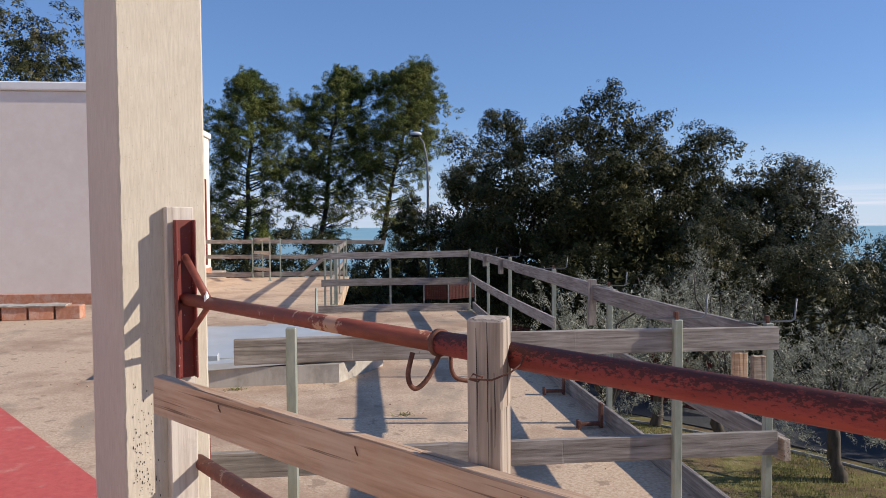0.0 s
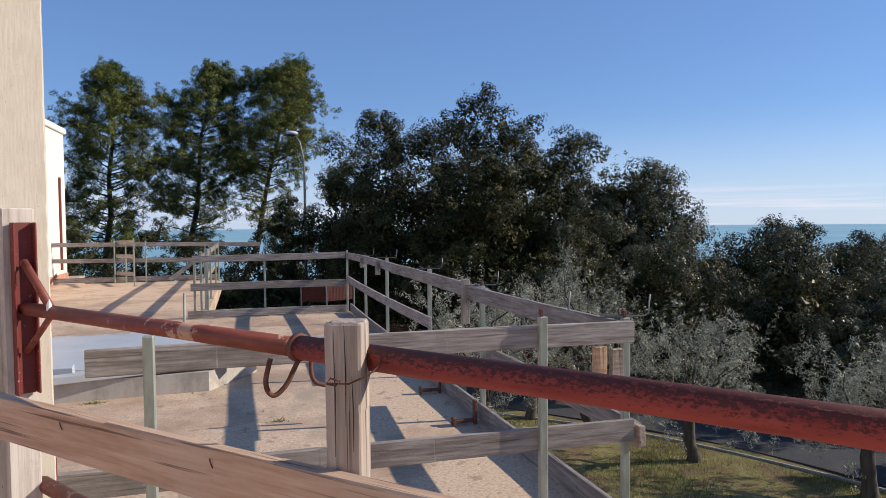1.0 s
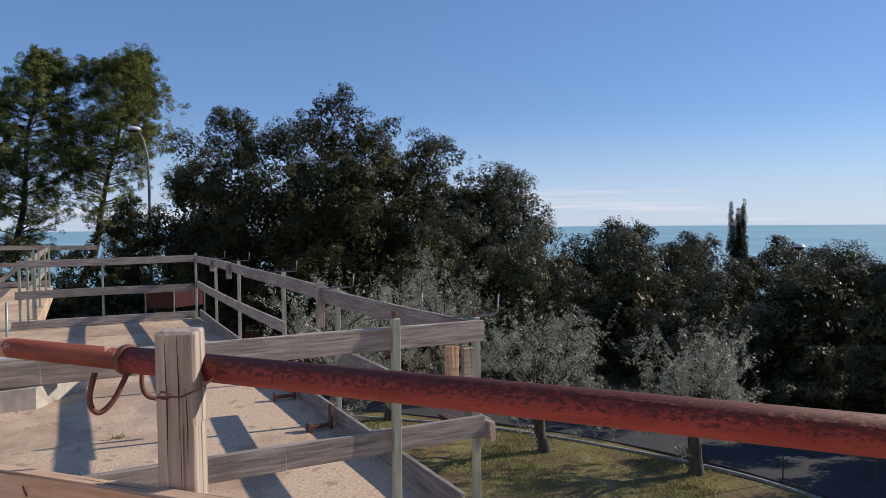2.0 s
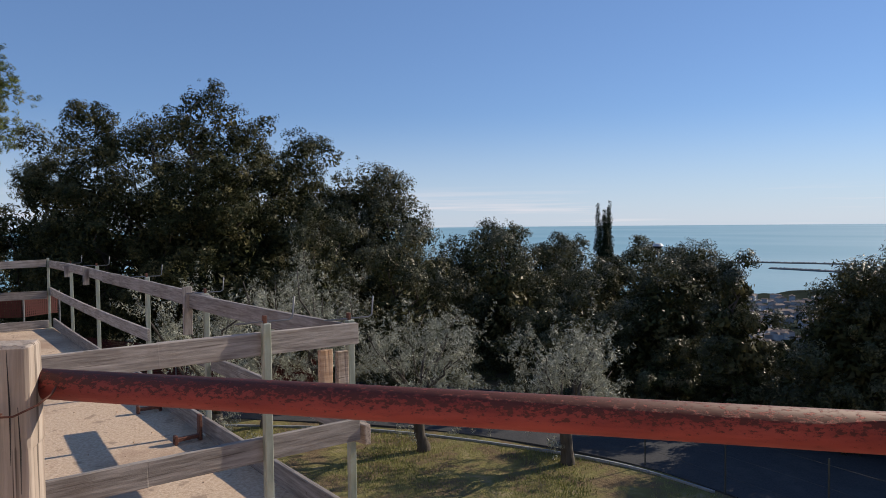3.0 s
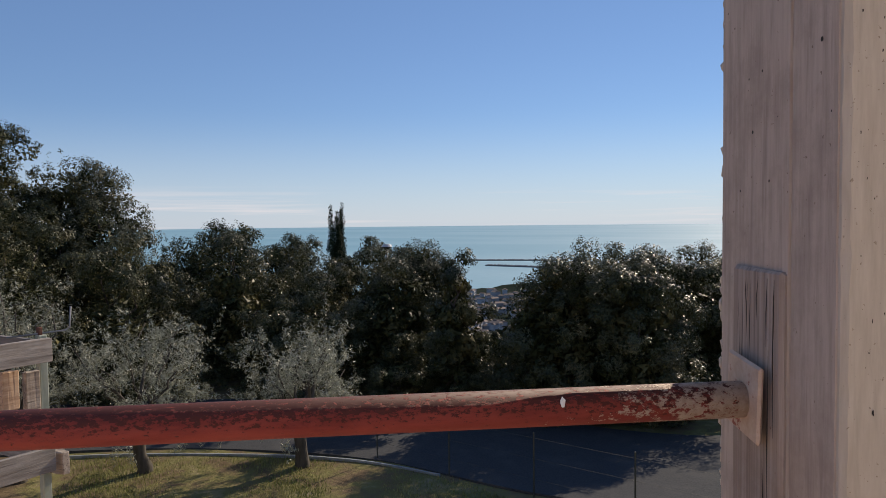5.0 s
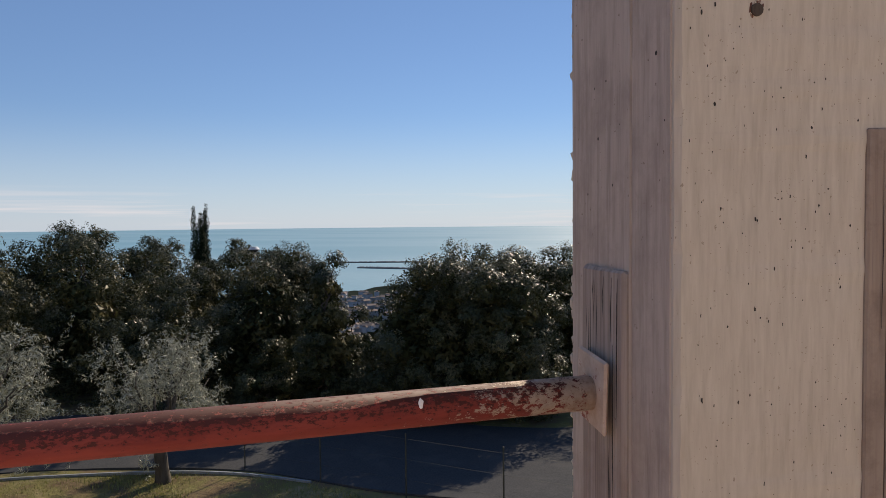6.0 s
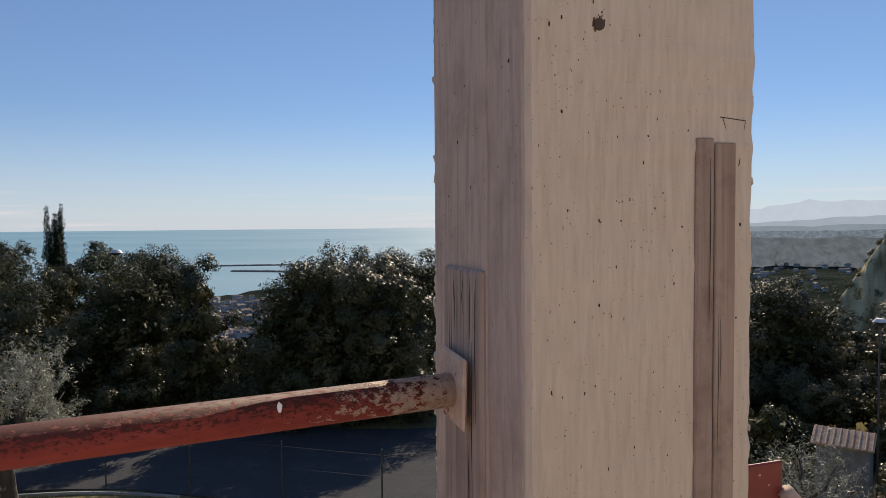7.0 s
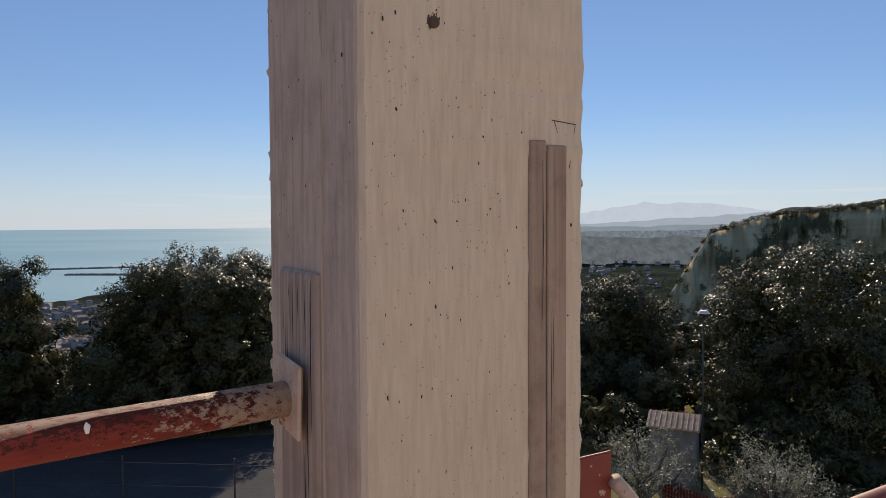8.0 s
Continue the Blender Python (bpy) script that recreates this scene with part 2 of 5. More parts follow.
M_PINE = material("pine_needle", [(0.07, 0.10, 0.028), (0.135, 0.155, 0.042), (0.22, 0.21, 0.07)], 0.6, (0.5, 0.5, 0.5), 0, spread=0.35, translucent=0.18, detail=3, spec=0.1)
M_OLIVE = material("olive_leaf", [(0.17, 0.18, 0.135), (0.29, 0.30, 0.23), (0.46, 0.47, 0.385)], 0.45, (2.5, 2.5, 2.5), 0, spread=0.45, translucent=0.15, detail=3, spec=0.35)
M_CYPRESS = material("cypress_leaf", [(0.010, 0.018, 0.007), (0.022, 0.032, 0.014)], 0.7, (1, 1, 1), 0, spread=0.3, detail=3, spec=0.1)
M_GRASS = material("lawn_grass", [(0.095, 0.13, 0.034), (0.20, 0.21, 0.062), (0.36, 0.32, 0.15)], 0.8, (1.6, 1.6, 1.6), 0, spread=0.4, translucent=0.15)
M_ASPHALT = material("old_asphalt", [(0.042, 0.045, 0.05), (0.072, 0.075, 0.08)], 0.95, (30, 30, 30), 0.3, blotch=0.4, blotch_scale=1.0, blotch_colour=(0.09, 0.09, 0.09), spec=0.08)
M_KERB = material("pale_kerb", [(0.20, 0.23, 0.26), (0.30, 0.33, 0.36)], 0.8, (10, 10, 10), 0.2)
M_NET = material("red_safety_net", [(0.05, 0.006, 0.005), (0.08, 0.009, 0.007)], 0.7, (8, 8, 8), 0, translucent=0.15)
M_POLE = material("grey_lamp_pole", [(0.16, 0.17, 0.18), (0.22, 0.23, 0.24)], 0.5, (8, 8, 8), 0.1, metal=0.4)
M_FENCE = material("dark_green_fence", [(0.03, 0.036, 0.03), (0.05, 0.056, 0.05)], 0.6, (8, 8, 8), 0)
M_PALEWALL = material("pale_hut_wall", [(0.16, 0.17, 0.165), (0.23, 0.24, 0.23)], 0.85, (10, 10, 10), 0.2, blotch=0.5, blotch_scale=3, blotch_colour=(0.11, 0.11, 0.09))
M_ROOFNEAR = material("faded_roof_tile", [(0.36, 0.22, 0.15), (0.48, 0.33, 0.24), (0.55, 0.42, 0.33)], 0.9, (14, 14, 14), 0.3, blotch=0.5, blotch_scale=5, blotch_colour=(0.25, 0.2, 0.16), spread=0.15)
M_LAMPTOP = material("pale_lamp_housing", [(0.45, 0.47, 0.5), (0.6, 0.62, 0.65)], 0.45, (8, 8, 8), 0)
M_DARK = material("dark_hollow", [(0.02, 0.018, 0.016), (0.04, 0.035, 0.03)], 0.9, (30, 30, 30), 0)
M_ROOF = material("roof_tile_far", [(0.13, 0.095, 0.08), (0.20, 0.155, 0.135)], 0.9, (0.2, 0.2, 0.2), 0, spread=0.35)
M_HOUSE = material("far_house_wall", [(0.24, 0.25, 0.27), (0.46, 0.47, 0.48)], 0.9, (0.1, 0.1, 0.1), 0, spread=0.35)
M_GLASS = material("dark_window", [(0.05, 0.06, 0.07), (0.08, 0.09, 0.1)], 0.2, (1, 1, 1), 0)
M_STONE = material("breakwater_rock", [(0.10, 0.10, 0.10), (0.2, 0.19, 0.18)], 0.9, (1, 1, 1), 0)


def tube_material():
    """Red paint, scuffed dark along the top, with mortar crust towards one end; x runs along the tube, z up."""
    m = bpy.data.materials.new("scuffed_red_paint")
    m.use_nodes = True
    N, L = m.node_tree.nodes, m.node_tree.links
    bsdf = N["Principled BSDF"]
    tc = N.new("ShaderNodeTexCoord")
    sep = N.new("ShaderNodeSeparateXYZ")
    L.new(tc.outputs["Object"], sep.inputs[0])

    def tex(scale, detail, rough):
        mp = N.new("ShaderNodeMapping")
        mp.inputs["Scale"].default_value = scale
        L.new(tc.outputs["Object"], mp.inputs[0])
        n = N.new("ShaderNodeTexNoise")
        n.inputs["Scale"].default_value, n.inputs["Detail"].default_value, n.inputs["Roughness"].default_value = 1.0, detail, rough
        L.new(mp.outputs[0], n.inputs["Vector"])
        return n.outputs["Fac"]

    def span(src, a, b, lo=0.0, hi=1.0):
        k = N.new("ShaderNodeMapRange")
        for key, val in (("From Min", a), ("From Max", b), ("To Min", lo), ("To Max", hi)):
            k.inputs[key].default_value = val
        L.new(src, k.inputs["Value"])
        return k.outputs[0]

    def op(kind, a, b):
        k = N.new("ShaderNodeMath")
        k.operation = kind
        L.new(a, k.inputs[0])
        L.new(b, k.inputs[1])
        return k.outputs[0]

    def blend(f, a, b):
        k = N.new("ShaderNodeMix")
        k.data_type = "RGBA"
        L.new(f, k.inputs["Factor"])
        for s, c in (("A", a), ("B", b)):
            if isinstance(c, tuple):
                k.inputs[s].default_value = (*c, 1)
            else:
                L.new(c, k.inputs[s])
        return k.outputs["Result"]
    paint = blend(span(tex((9, 60, 60), 6, 0.6), 0.3, 0.7), (0.20, 0.033, 0.027), (0.30, 0.058, 0.045))
    scuff = op("ADD", tex((95, 190, 190), 12, 0.75), span(sep.outputs["Z"], -0.021, 0.021, -0.12, 0.15))
    worn = blend(span(scuff, 0.55, 0.575), paint, (0.085, 0.022, 0.017))
    crust = op("ADD", tex((62, 95, 95), 10, 0.78), span(sep.outputs["X"], TUBE_CRUST[0], TUBE_CRUST[1], -0.27, 0.135))
    final = blend(span(crust, 0.53, 0.56), worn, blend(span(tex((120, 120, 120), 5, 0.6), 0.3, 0.7), (0.42, 0.31, 0.24), (0.58, 0.48, 0.40)))
    L.new(final, bsdf.inputs["Base Color"])
    bsdf.inputs["Roughness"].default_value = 0.68
    bsdf.inputs["Specular IOR Level"].default_value = 0.3
    b = N.new("ShaderNodeBump")
    b.inputs["Strength"].default_value, b.inputs["Distance"].default_value = 0.5, 0.0015
    L.new(op("ADD", span(crust, 0.5, 0.6), span(scuff, 0.6, 0.5)), b.inputs["Height"])
    L.new(b.outputs[0], bsdf.inputs["Normal"])
    return m


TUBE_CRUST = (0.90, 1.33)


def ground_material():
    m = bpy.data.materials.new("ground_cover")
    m.use_nodes = True
    N, L = m.node_tree.nodes, m.node_tree.links
    tc = N.new("ShaderNodeTexCoord")

    def noise_at(s, d):
        n = N.new("ShaderNodeTexNoise")
        n.inputs["Scale"].default_value, n.inputs["Detail"].default_value = s, d
        n.inputs["Roughness"].default_value = 0.65
        L.new(tc.outputs["Object"], n.inputs["Vector"])
        return n

    def ramp(src, stops):
        r = N.new("ShaderNodeValToRGB")
        e = r.color_ramp.elements
        e[0].position, e[0].color = stops[0][0], (*stops[0][1], 1)
        e[1].position, e[1].color = stops[-1][0], (*stops[-1][1], 1)
        for p, c in stops[1:-1]:
            e.new(p).color = (*c, 1)
        L.new(src.outputs["Fac"], r.inputs[0])
        return r
    near = ramp(noise_at(1.3, 10), [(0.3, (0.10, 0.075, 0.05)), (0.42, (0.165, 0.125, 0.08)), (0.55, (0.175, 0.165, 0.072)), (0.7, (0.30, 0.24, 0.16))])
    far = ramp(noise_at(0.035, 10), [(0.32, (0.014, 0.02, 0.016)), (0.5, (0.026, 0.034, 0.028)), (0.62, (0.045, 0.052, 0.044)), (0.74, (0.08, 0.085, 0.08))])
    dist = N.new("ShaderNodeVectorMath")
    dist.operation = "LENGTH"
    L.new(tc.outputs["Object"], dist.inputs[0])
    mr = N.new("ShaderNodeMapRange")
    mr.inputs["From Min"].default_value, mr.inputs["From Max"].default_value = 22, 60
    L.new(dist.outputs["Value"], mr.inputs["Value"])
    mix = N.new("ShaderNodeMix")
    mix.data_type = "RGBA"
    L.new(mr.outputs[0], mix.inputs["Factor"])
    L.new(near.outputs[0], mix.inputs["A"])
    L.new(far.outputs[0], mix.inputs["B"])
    bsdf = N["Principled BSDF"]
    L.new(mix.outputs["Result"], bsdf.inputs["Base Color"])
    bsdf.inputs["Roughness"].default_value = 0.95
    bsdf.inputs["Specular IOR Level"].default_value = 0.0
    bump = N.new("ShaderNodeBump")
    bump.inputs["Strength"].default_value, bump.inputs["Distance"].default_value = 0.7, 0.06
    L.new(noise_at(9, 8).outputs["Fac"], bump.inputs["Height"])
    L.new(bump.outputs[0], bsdf.inputs["Normal"])
    return m


def sea_material():
    m = bpy.data.materials.new("sea_water")
    m.use_nodes = True
    N, L = m.node_tree.nodes, m.node_tree.links
    bsdf = N["Principled BSDF"]
    tc = N.new("ShaderNodeTexCoord")
    mp = N.new("ShaderNodeMapping")
    mp.inputs["Scale"].default_value = (0.004, 0.0015, 1)
    L.new(tc.outputs["Object"], mp.inputs[0])
    n = N.new("ShaderNodeTexNoise")
    n.inputs["Scale"].default_value, n.inputs["Detail"].default_value = 1.0, 6
    L.new(mp.outputs[0], n.inputs["Vector"])
    r = N.new("ShaderNodeValToRGB")
    r.color_ramp.elements[0].position, r.color_ramp.elements[1].position = 0.35, 0.7
    r.color_ramp.elements[0].color, r.color_ramp.elements[1].color = (0.17, 0.35, 0.43, 1), (0.25, 0.42, 0.49, 1)
    L.new(n.outputs["Fac"], r.inputs[0])
    L.new(r.outputs[0], bsdf.inputs["Base Color"])
    bsdf.inputs["Roughness"].default_value = 0.58
    bsdf.inputs["IOR"].default_value = 1.33
    w = N.new("ShaderNodeTexNoise")
    w.inputs["Scale"].default_value, w.inputs["Detail"].default_value = 0.12, 5
    L.new(tc.outputs["Object"], w.inputs["Vector"])
    b = N.new("ShaderNodeBump")
    b.inputs["Strength"].default_value, b.inputs["Distance"].default_value = 0.5, 0.6
    L.new(w.outputs["Fac"], b.inputs["Height"])
    L.new(b.outputs[0], bsdf.inputs["Normal"])
    return m


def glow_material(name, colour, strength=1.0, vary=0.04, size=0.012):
    """A glowing surface with distance haze put into its colour, only for far backdrops."""
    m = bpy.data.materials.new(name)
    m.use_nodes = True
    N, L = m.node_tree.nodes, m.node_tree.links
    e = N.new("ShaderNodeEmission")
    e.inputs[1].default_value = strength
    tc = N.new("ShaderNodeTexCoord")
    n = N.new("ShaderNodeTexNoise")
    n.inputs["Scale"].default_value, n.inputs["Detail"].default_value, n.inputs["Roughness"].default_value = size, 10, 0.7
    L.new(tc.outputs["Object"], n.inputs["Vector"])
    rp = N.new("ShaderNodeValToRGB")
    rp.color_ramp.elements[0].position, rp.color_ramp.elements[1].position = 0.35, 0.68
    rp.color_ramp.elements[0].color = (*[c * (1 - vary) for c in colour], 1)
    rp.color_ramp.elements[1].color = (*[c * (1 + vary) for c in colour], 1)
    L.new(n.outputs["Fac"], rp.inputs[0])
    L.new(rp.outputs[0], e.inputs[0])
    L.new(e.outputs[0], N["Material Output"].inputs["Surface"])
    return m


# ---- mesh helpers ----
def mesh_of(bm, name, mat, smooth=False):
    me = bpy.data.meshes.new(name)
    bm.to_mesh(me)
    bm.free()
    if mat:
        me.materials.append(mat)
    if smooth:
        me.polygons.foreach_set("use_smooth", [True] * len(me.polygons))
    return me


def part(name, bm, mat, parent=None, label="", smooth=False, at=None):
    ob = new(name, mesh_of(bm, name, mat, smooth))
    if parent is not None:
        ob.parent = parent
    if at is not None:
        ob.matrix_basis = at
    if label:
        ob["label"] = label
    return ob


def thing(name, label, category, at=None, group="", kind=""):
    ob = new(name)
    if at is not None:
        ob.matrix_basis = at
    return tagged(ob, label, category, group, kind)


def box(sx, sy, sz, centre=(0, 0, 0), bevel=0.0, rng=None, wobble=0.0, cuts=0):
    """A box with worn edges; cuts: loops along x; wobble: how uneven its sides are."""
    bm = bmesh.new()
    bmesh.ops.create_cube(bm, size=1)
    for v in bm.verts:
        v.co = Vector((v.co.x * sx, v.co.y * sy, v.co.z * sz))
    if cuts:
        es = [e for e in bm.edges if abs((e.verts[0].co - e.verts[1].co).x) > sx * 0.9]
        bmesh.ops.subdivide_edges(bm, edges=es, cuts=cuts)
    if bevel > 0:
        bmesh.ops.bevel(bm, geom=bm.edges[:], offset=bevel, segments=1, affect="EDGES", clamp_overlap=True)
    if rng and wobble:
        for v in bm.verts:
            v.co += Vector((rng.uniform(-1, 1), rng.uniform(-1, 1), rng.uniform(-1, 1))) * wobble
    bmesh.ops.translate(bm, verts=bm.verts[:], vec=centre)
    return bm


def tube(points, radii, sides=10, cap=True, bm=None):
    """A tube through points, with a radius at each."""
    bm = bm or bmesh.new()
    pts = [Vector(p) for p in points]
    rings = []
    side = None
    for i, p in enumerate(pts):
        d = (pts[min(i + 1, len(pts) - 1)] - pts[max(i - 1, 0)]).normalized()
        if side is None:
            side = d.orthogonal().normalized()
        side = (side - d * side.dot(d)).normalized()
        up = d.cross(side)
        r = radii[i] if isinstance(radii, (list, tuple)) else radii
        rings.append([bm.verts.new(p + (side * math.cos(a) + up * math.sin(a)) * r) for a in [2 * math.pi * k / sides for k in range(sides)]])
    for a, b in zip(rings, rings[1:]):
        for k in range(sides):
            bm.faces.new((a[k], a[(k + 1) % sides], b[(k + 1) % sides], b[k]))
    if cap:
        bm.faces.new(rings[0][::-1])
        bm.faces.new(rings[-1])
    return bm


def along(a, b, roll=0):
    """The pose of a piece whose x runs from a to b and whose z stays up; at its middle."""
    a, b = Vector(a), Vector(b)
    x = (b - a).normalized()
    z = Vector((0, 0, 1))
    y = z.cross(x).normalized() if abs(x.z) < 0.99 else Vector((0, 1, 0))
    z = x.cross(y)
    m = Matrix((x, y, z)).transposed().to_4x4()
    m.translation = (a + b) / 2
    return m @ pose(0, 0, 0, roll, 0, 0)


def arrays_mesh(name, verts, faces, mat):
    """A mesh from numpy arrays: verts n x 3, faces m x k."""
    me = bpy.data.meshes.new(name)
    k = faces.shape[1]
    me.vertices.add(len(verts))
    me.vertices.foreach_set("co", verts.astype(np.float32).ravel())
    me.loops.add(faces.size)
    me.loops.foreach_set("vertex_index", faces.astype(np.int32).ravel())
    me.polygons.add(len(faces))
    me.polygons.foreach_set("loop_start", np.arange(0, faces.size, k, dtype=np.int32))
    me.polygons.foreach_set("loop_total", np.full(len(faces), k, dtype=np.int32))
    me.update(calc_edges=True)
    me.materials.append(mat)
    return me


def plank(a, b, height=0.1, thick=0.026, mat=None, name="plank", parent=None, seed=0, label=""):
    rng = random.Random(seed)
    length = (Vector(b) - Vector(a)).length
    bm = box(length, thick, height, bevel=0.003, cuts=max(2, int(length / 0.5)))
    bow = rng.uniform(-1, 1) * 0.004 * length
    for v in bm.verts:
        s = 2 * v.co.x / length
        v.co.z += bow * (1 - s * s) + rng.uniform(-1, 1) * 0.0015
        v.co.y += rng.uniform(-1, 1) * 0.0012
    return part(name, bm, mat or M_GREY, parent, label, at=along(a, b))


# ---- ground, sea, far land ----
def bearing(b, d, z=0.0):
    """A place at a compass-like bearing from the y axis, clockwise, d metres off."""
    return Vector((math.sin(radians(b)) * d, math.cos(radians(b)) * d, z))


SEA = -40.0


def smooth(a, b, x):
    t = np.clip((x - a) / (b - a), 0, 1)
    return t * t * (3 - 2 * t)


def land_height(b, r):
    """Height of the ground at bearing b (degrees, -180 to 180) and distance r."""
    z = -3.0 - 0.35 * smooth(8, 24, r)
    steep = smooth(48, 58, np.abs(b))
    z = z - (1 - steep) * (2.0 * smooth(26, 45, r) + 31.5 * smooth(45, 260, r)) - steep * (14 * smooth(27, 75, r) + 19.5 * smooth(60, 220, r))
    inland = smooth(92, 104, np.abs(b))
    shore = 400 + 70 * smooth(55, 72, b) + 700 * smooth(74, 92, b)
    z = z - (1 - inland) * (2.2 * smooth(0, 1, r / shore * 0.999) * smooth(0.6, 1, r / shore) + 7 * smooth(shore, shore + 60, r))
    return z


def build_ground():
    rs = np.concatenate([[0.0], np.linspace(2, 44, 22), 44 * (4940 / 44) ** np.linspace(0.03, 1, 60)])
    na = 288
    az = np.linspace(-180, 180, na, endpoint=False)
    B, Rr = np.meshgrid(az, rs)
    Z = land_height(B, Rr)
    ph = np.sin(Rr * 0.9 + np.radians(B) * 7) * 0.05 + np.sin(np.radians(B) * 23 + Rr * 0.31) * 0.04
    Z = Z + ph * np.clip(Rr / 10, 0, 1) * np.where(Rr < 26, 0.3, 1.0) + np.where(Rr > 60, np.sin(np.radians(B) * 31 + Rr * 0.02) * 0.6, 0)
    V = np.stack([np.sin(np.radians(B)) * Rr, np.cos(np.radians(B)) * Rr, Z], -1).reshape(-1, 3)
    n = len(rs)
    i, j = np.meshgrid(np.arange(n - 1), np.arange(na), indexing="ij")
    a, b2 = i * na + j, i * na + (j + 1) % na
    F = np.stack([a, a + na, b2 + na, b2], -1).reshape(-1, 4)
    me = arrays_mesh("ground", V, F, ground_material())
    me.polygons.foreach_set("use_smooth", [True] * len(me.polygons))
    return tagged(new("ground", me), "sloping ground of lawn, scrub and distant fields", "ground", kind="structure")


build_ground()
_bm = bmesh.new()
bmesh.ops.create_circle(_bm, cap_ends=True, segments=180, radius=4890)
bmesh.ops.translate(_bm, verts=_bm.verts[:], vec=(0, 0, SEA))
tagged(part("water", _bm, sea_material()), "calm pale blue-green sea reaching the horizon", "sea", kind="structure")


def ridge(name, b0, b1, d, tops, base, mat, label, seed, rough=0.15, depth=0.25, relief=0.0):
    """A long hill or mountain: a strip of ground that rises from base to tops between two bearings."""
    rng = random.Random(seed)
    n = 160
    rows = []
    for k in range(n + 1):
        f = k / n
        b = b0 + (b1 - b0) * f
        g = f * (len(tops) - 1)
        i = min(int(g), len(tops) - 2)
        top = tops[i] + (tops[i + 1] - tops[i]) * (g - i)
        top += rough * (noise.noise((f * 14, seed, 0)) + 0.5 * noise.noise((f * 41, seed, 3)))
        row = []
        for h, off in ((0.0, 0.0), (0.12, 0.05), (0.25, 0.09), (0.4, 0.15), (0.55, 0.21), (0.7, 0.27), (0.82, 0.32), (0.93, 0.37), (1.0, 0.5), (0.97, 0.7), (0.9, 1.0)):
            bump = (noise.noise((f * 38, h * 6, seed)) + 0.6 * noise.noise((f * 90, h * 15, seed + 4))) * relief
            z = base + (top - base) * h + bump * 0.35 * (h < 0.99)
            dd = d * (1 + depth * off) + d * 0.03 * noise.noise((f * 20, h * 3, seed)) + bump
            row.append(bearing(b, dd, z))
        rows.append(row)
    bm = bmesh.new()
    grid = [[bm.verts.new(p) for p in r] for r in rows]
    for r1, r2 in zip(grid, grid[1:]):
        for k in range(len(r1) - 1):
            bm.faces.new((r1[k], r2[k], r2[k + 1], r1[k + 1]))
    return tagged(part(name, bm, mat, smooth=True), label, "hill", kind="structure")


# haze is painted into these glowing colours, paler with distance
M_MOUNT = glow_material("painted_haze_mountain", (0.47, 0.58, 0.74), 1.0)
M_MOUNT2 = glow_material("painted_haze_hills", (0.36, 0.45, 0.58), 0.9)
M_VALLEY = glow_material("painted_haze_valley", (0.27, 0.35, 0.45), 0.8, 0.10)
M_VALLEY2 = glow_material("painted_haze_valley_town", (0.19, 0.25, 0.33), 0.8, 0.34, 0.09)
M_VALLEY3 = glow_material("painted_haze_valley_woods", (0.14, 0.175, 0.215), 0.8, 0.28, 0.12)
M_HILL = material("wooded_hill", [(0.055, 0.068, 0.062), (0.10, 0.112, 0.10), (0.17, 0.17, 0.14)], 0.95, (0.02, 0.02, 0.05), 0.0, blotch=0.7, blotch_scale=0.04, blotch_colour=(0.045, 0.056, 0.05), spec=0.0)
M_CLIFF = material("clay_cliff", [(0.40, 0.33, 0.195), (0.51, 0.42, 0.26), (0.58, 0.48, 0.31)], 0.95, (0.02, 0.02, 0.25), 0.4, blotch=0.85, blotch_scale=0.045, blotch_colour=(0.06, 0.07, 0.04), distance=1.0, blotch_edge=(0.52, 0.57), spec=0.0)
ridge("backdrop_mountains", 98, 124, 4700, [-12, 60, 115, 112, 60, 10, -10], -60, M_MOUNT, "glowing pale blue mountain backdrop with painted haze", 3, 12, 0.02)
ridge("backdrop_hills", 96, 135, 3600, [-22, -12, 10, 40, 60, 75, 80], -60, M_MOUNT2, "glowing blue hill backdrop with painted haze", 5, 8, 0.02)
ridge("backdrop_valley", 95, 131, 2300, [-19, -18, -16, -10, -2, 6, 10], -50, M_VALLEY, "glowing blue-grey valley backdrop with painted haze", 6, 3, 0.02)
ridge("backdrop_valley_town", 95, 131, 1500, [-21, -21, -20, -16, -12, -8, 0], -50, M_VALLEY2, "glowing blue-grey valley town backdrop with painted haze", 7, 1.5, 0.02)
ridge("backdrop_valley_woods", 95, 131, 640, [-12.5, -13, -13, -12.5, -11.5, -10, -9], -50, M_VALLEY3, "glowing blue-green valley woods backdrop with painted haze", 9, 2.2, 0.02)
ridge("hill_far", 109.5, 150, 700, [-36, 12, 19, 22, 23, 23, 23], -42, M_HILL, "dark wooded hill beyond the valley", 8, 3.0, 0.2, 9.0)
ridge("hill_cliff", 107.5, 131, 230, [-30, -2.5, 2.6, 4.6, 6, 7, 8], -40, M_CLIFF, "overgrown clay cliff below a flat hilltop", 11, 1.0, 0.09, 5.0)


# ---- terrace and building ----
FLOOR = 0.18


def extrude_plan(outline, z0, z1):
    bm = bmesh.new()
    lo = [bm.verts.new((x, y, z0)) for x, y in outline]
    hi = [bm.verts.new((x, y, z1)) for x, y in outline]
    bm.faces.new(lo[::-1])
    bm.faces.new(hi)
    n = len(outline)
    for k in range(n):
        bm.faces.new((lo[k], lo[(k + 1) % n], hi[(k + 1) % n], hi[k]))
    bmesh.ops.recalc_face_normals(bm, faces=bm.faces[:])
    return bm


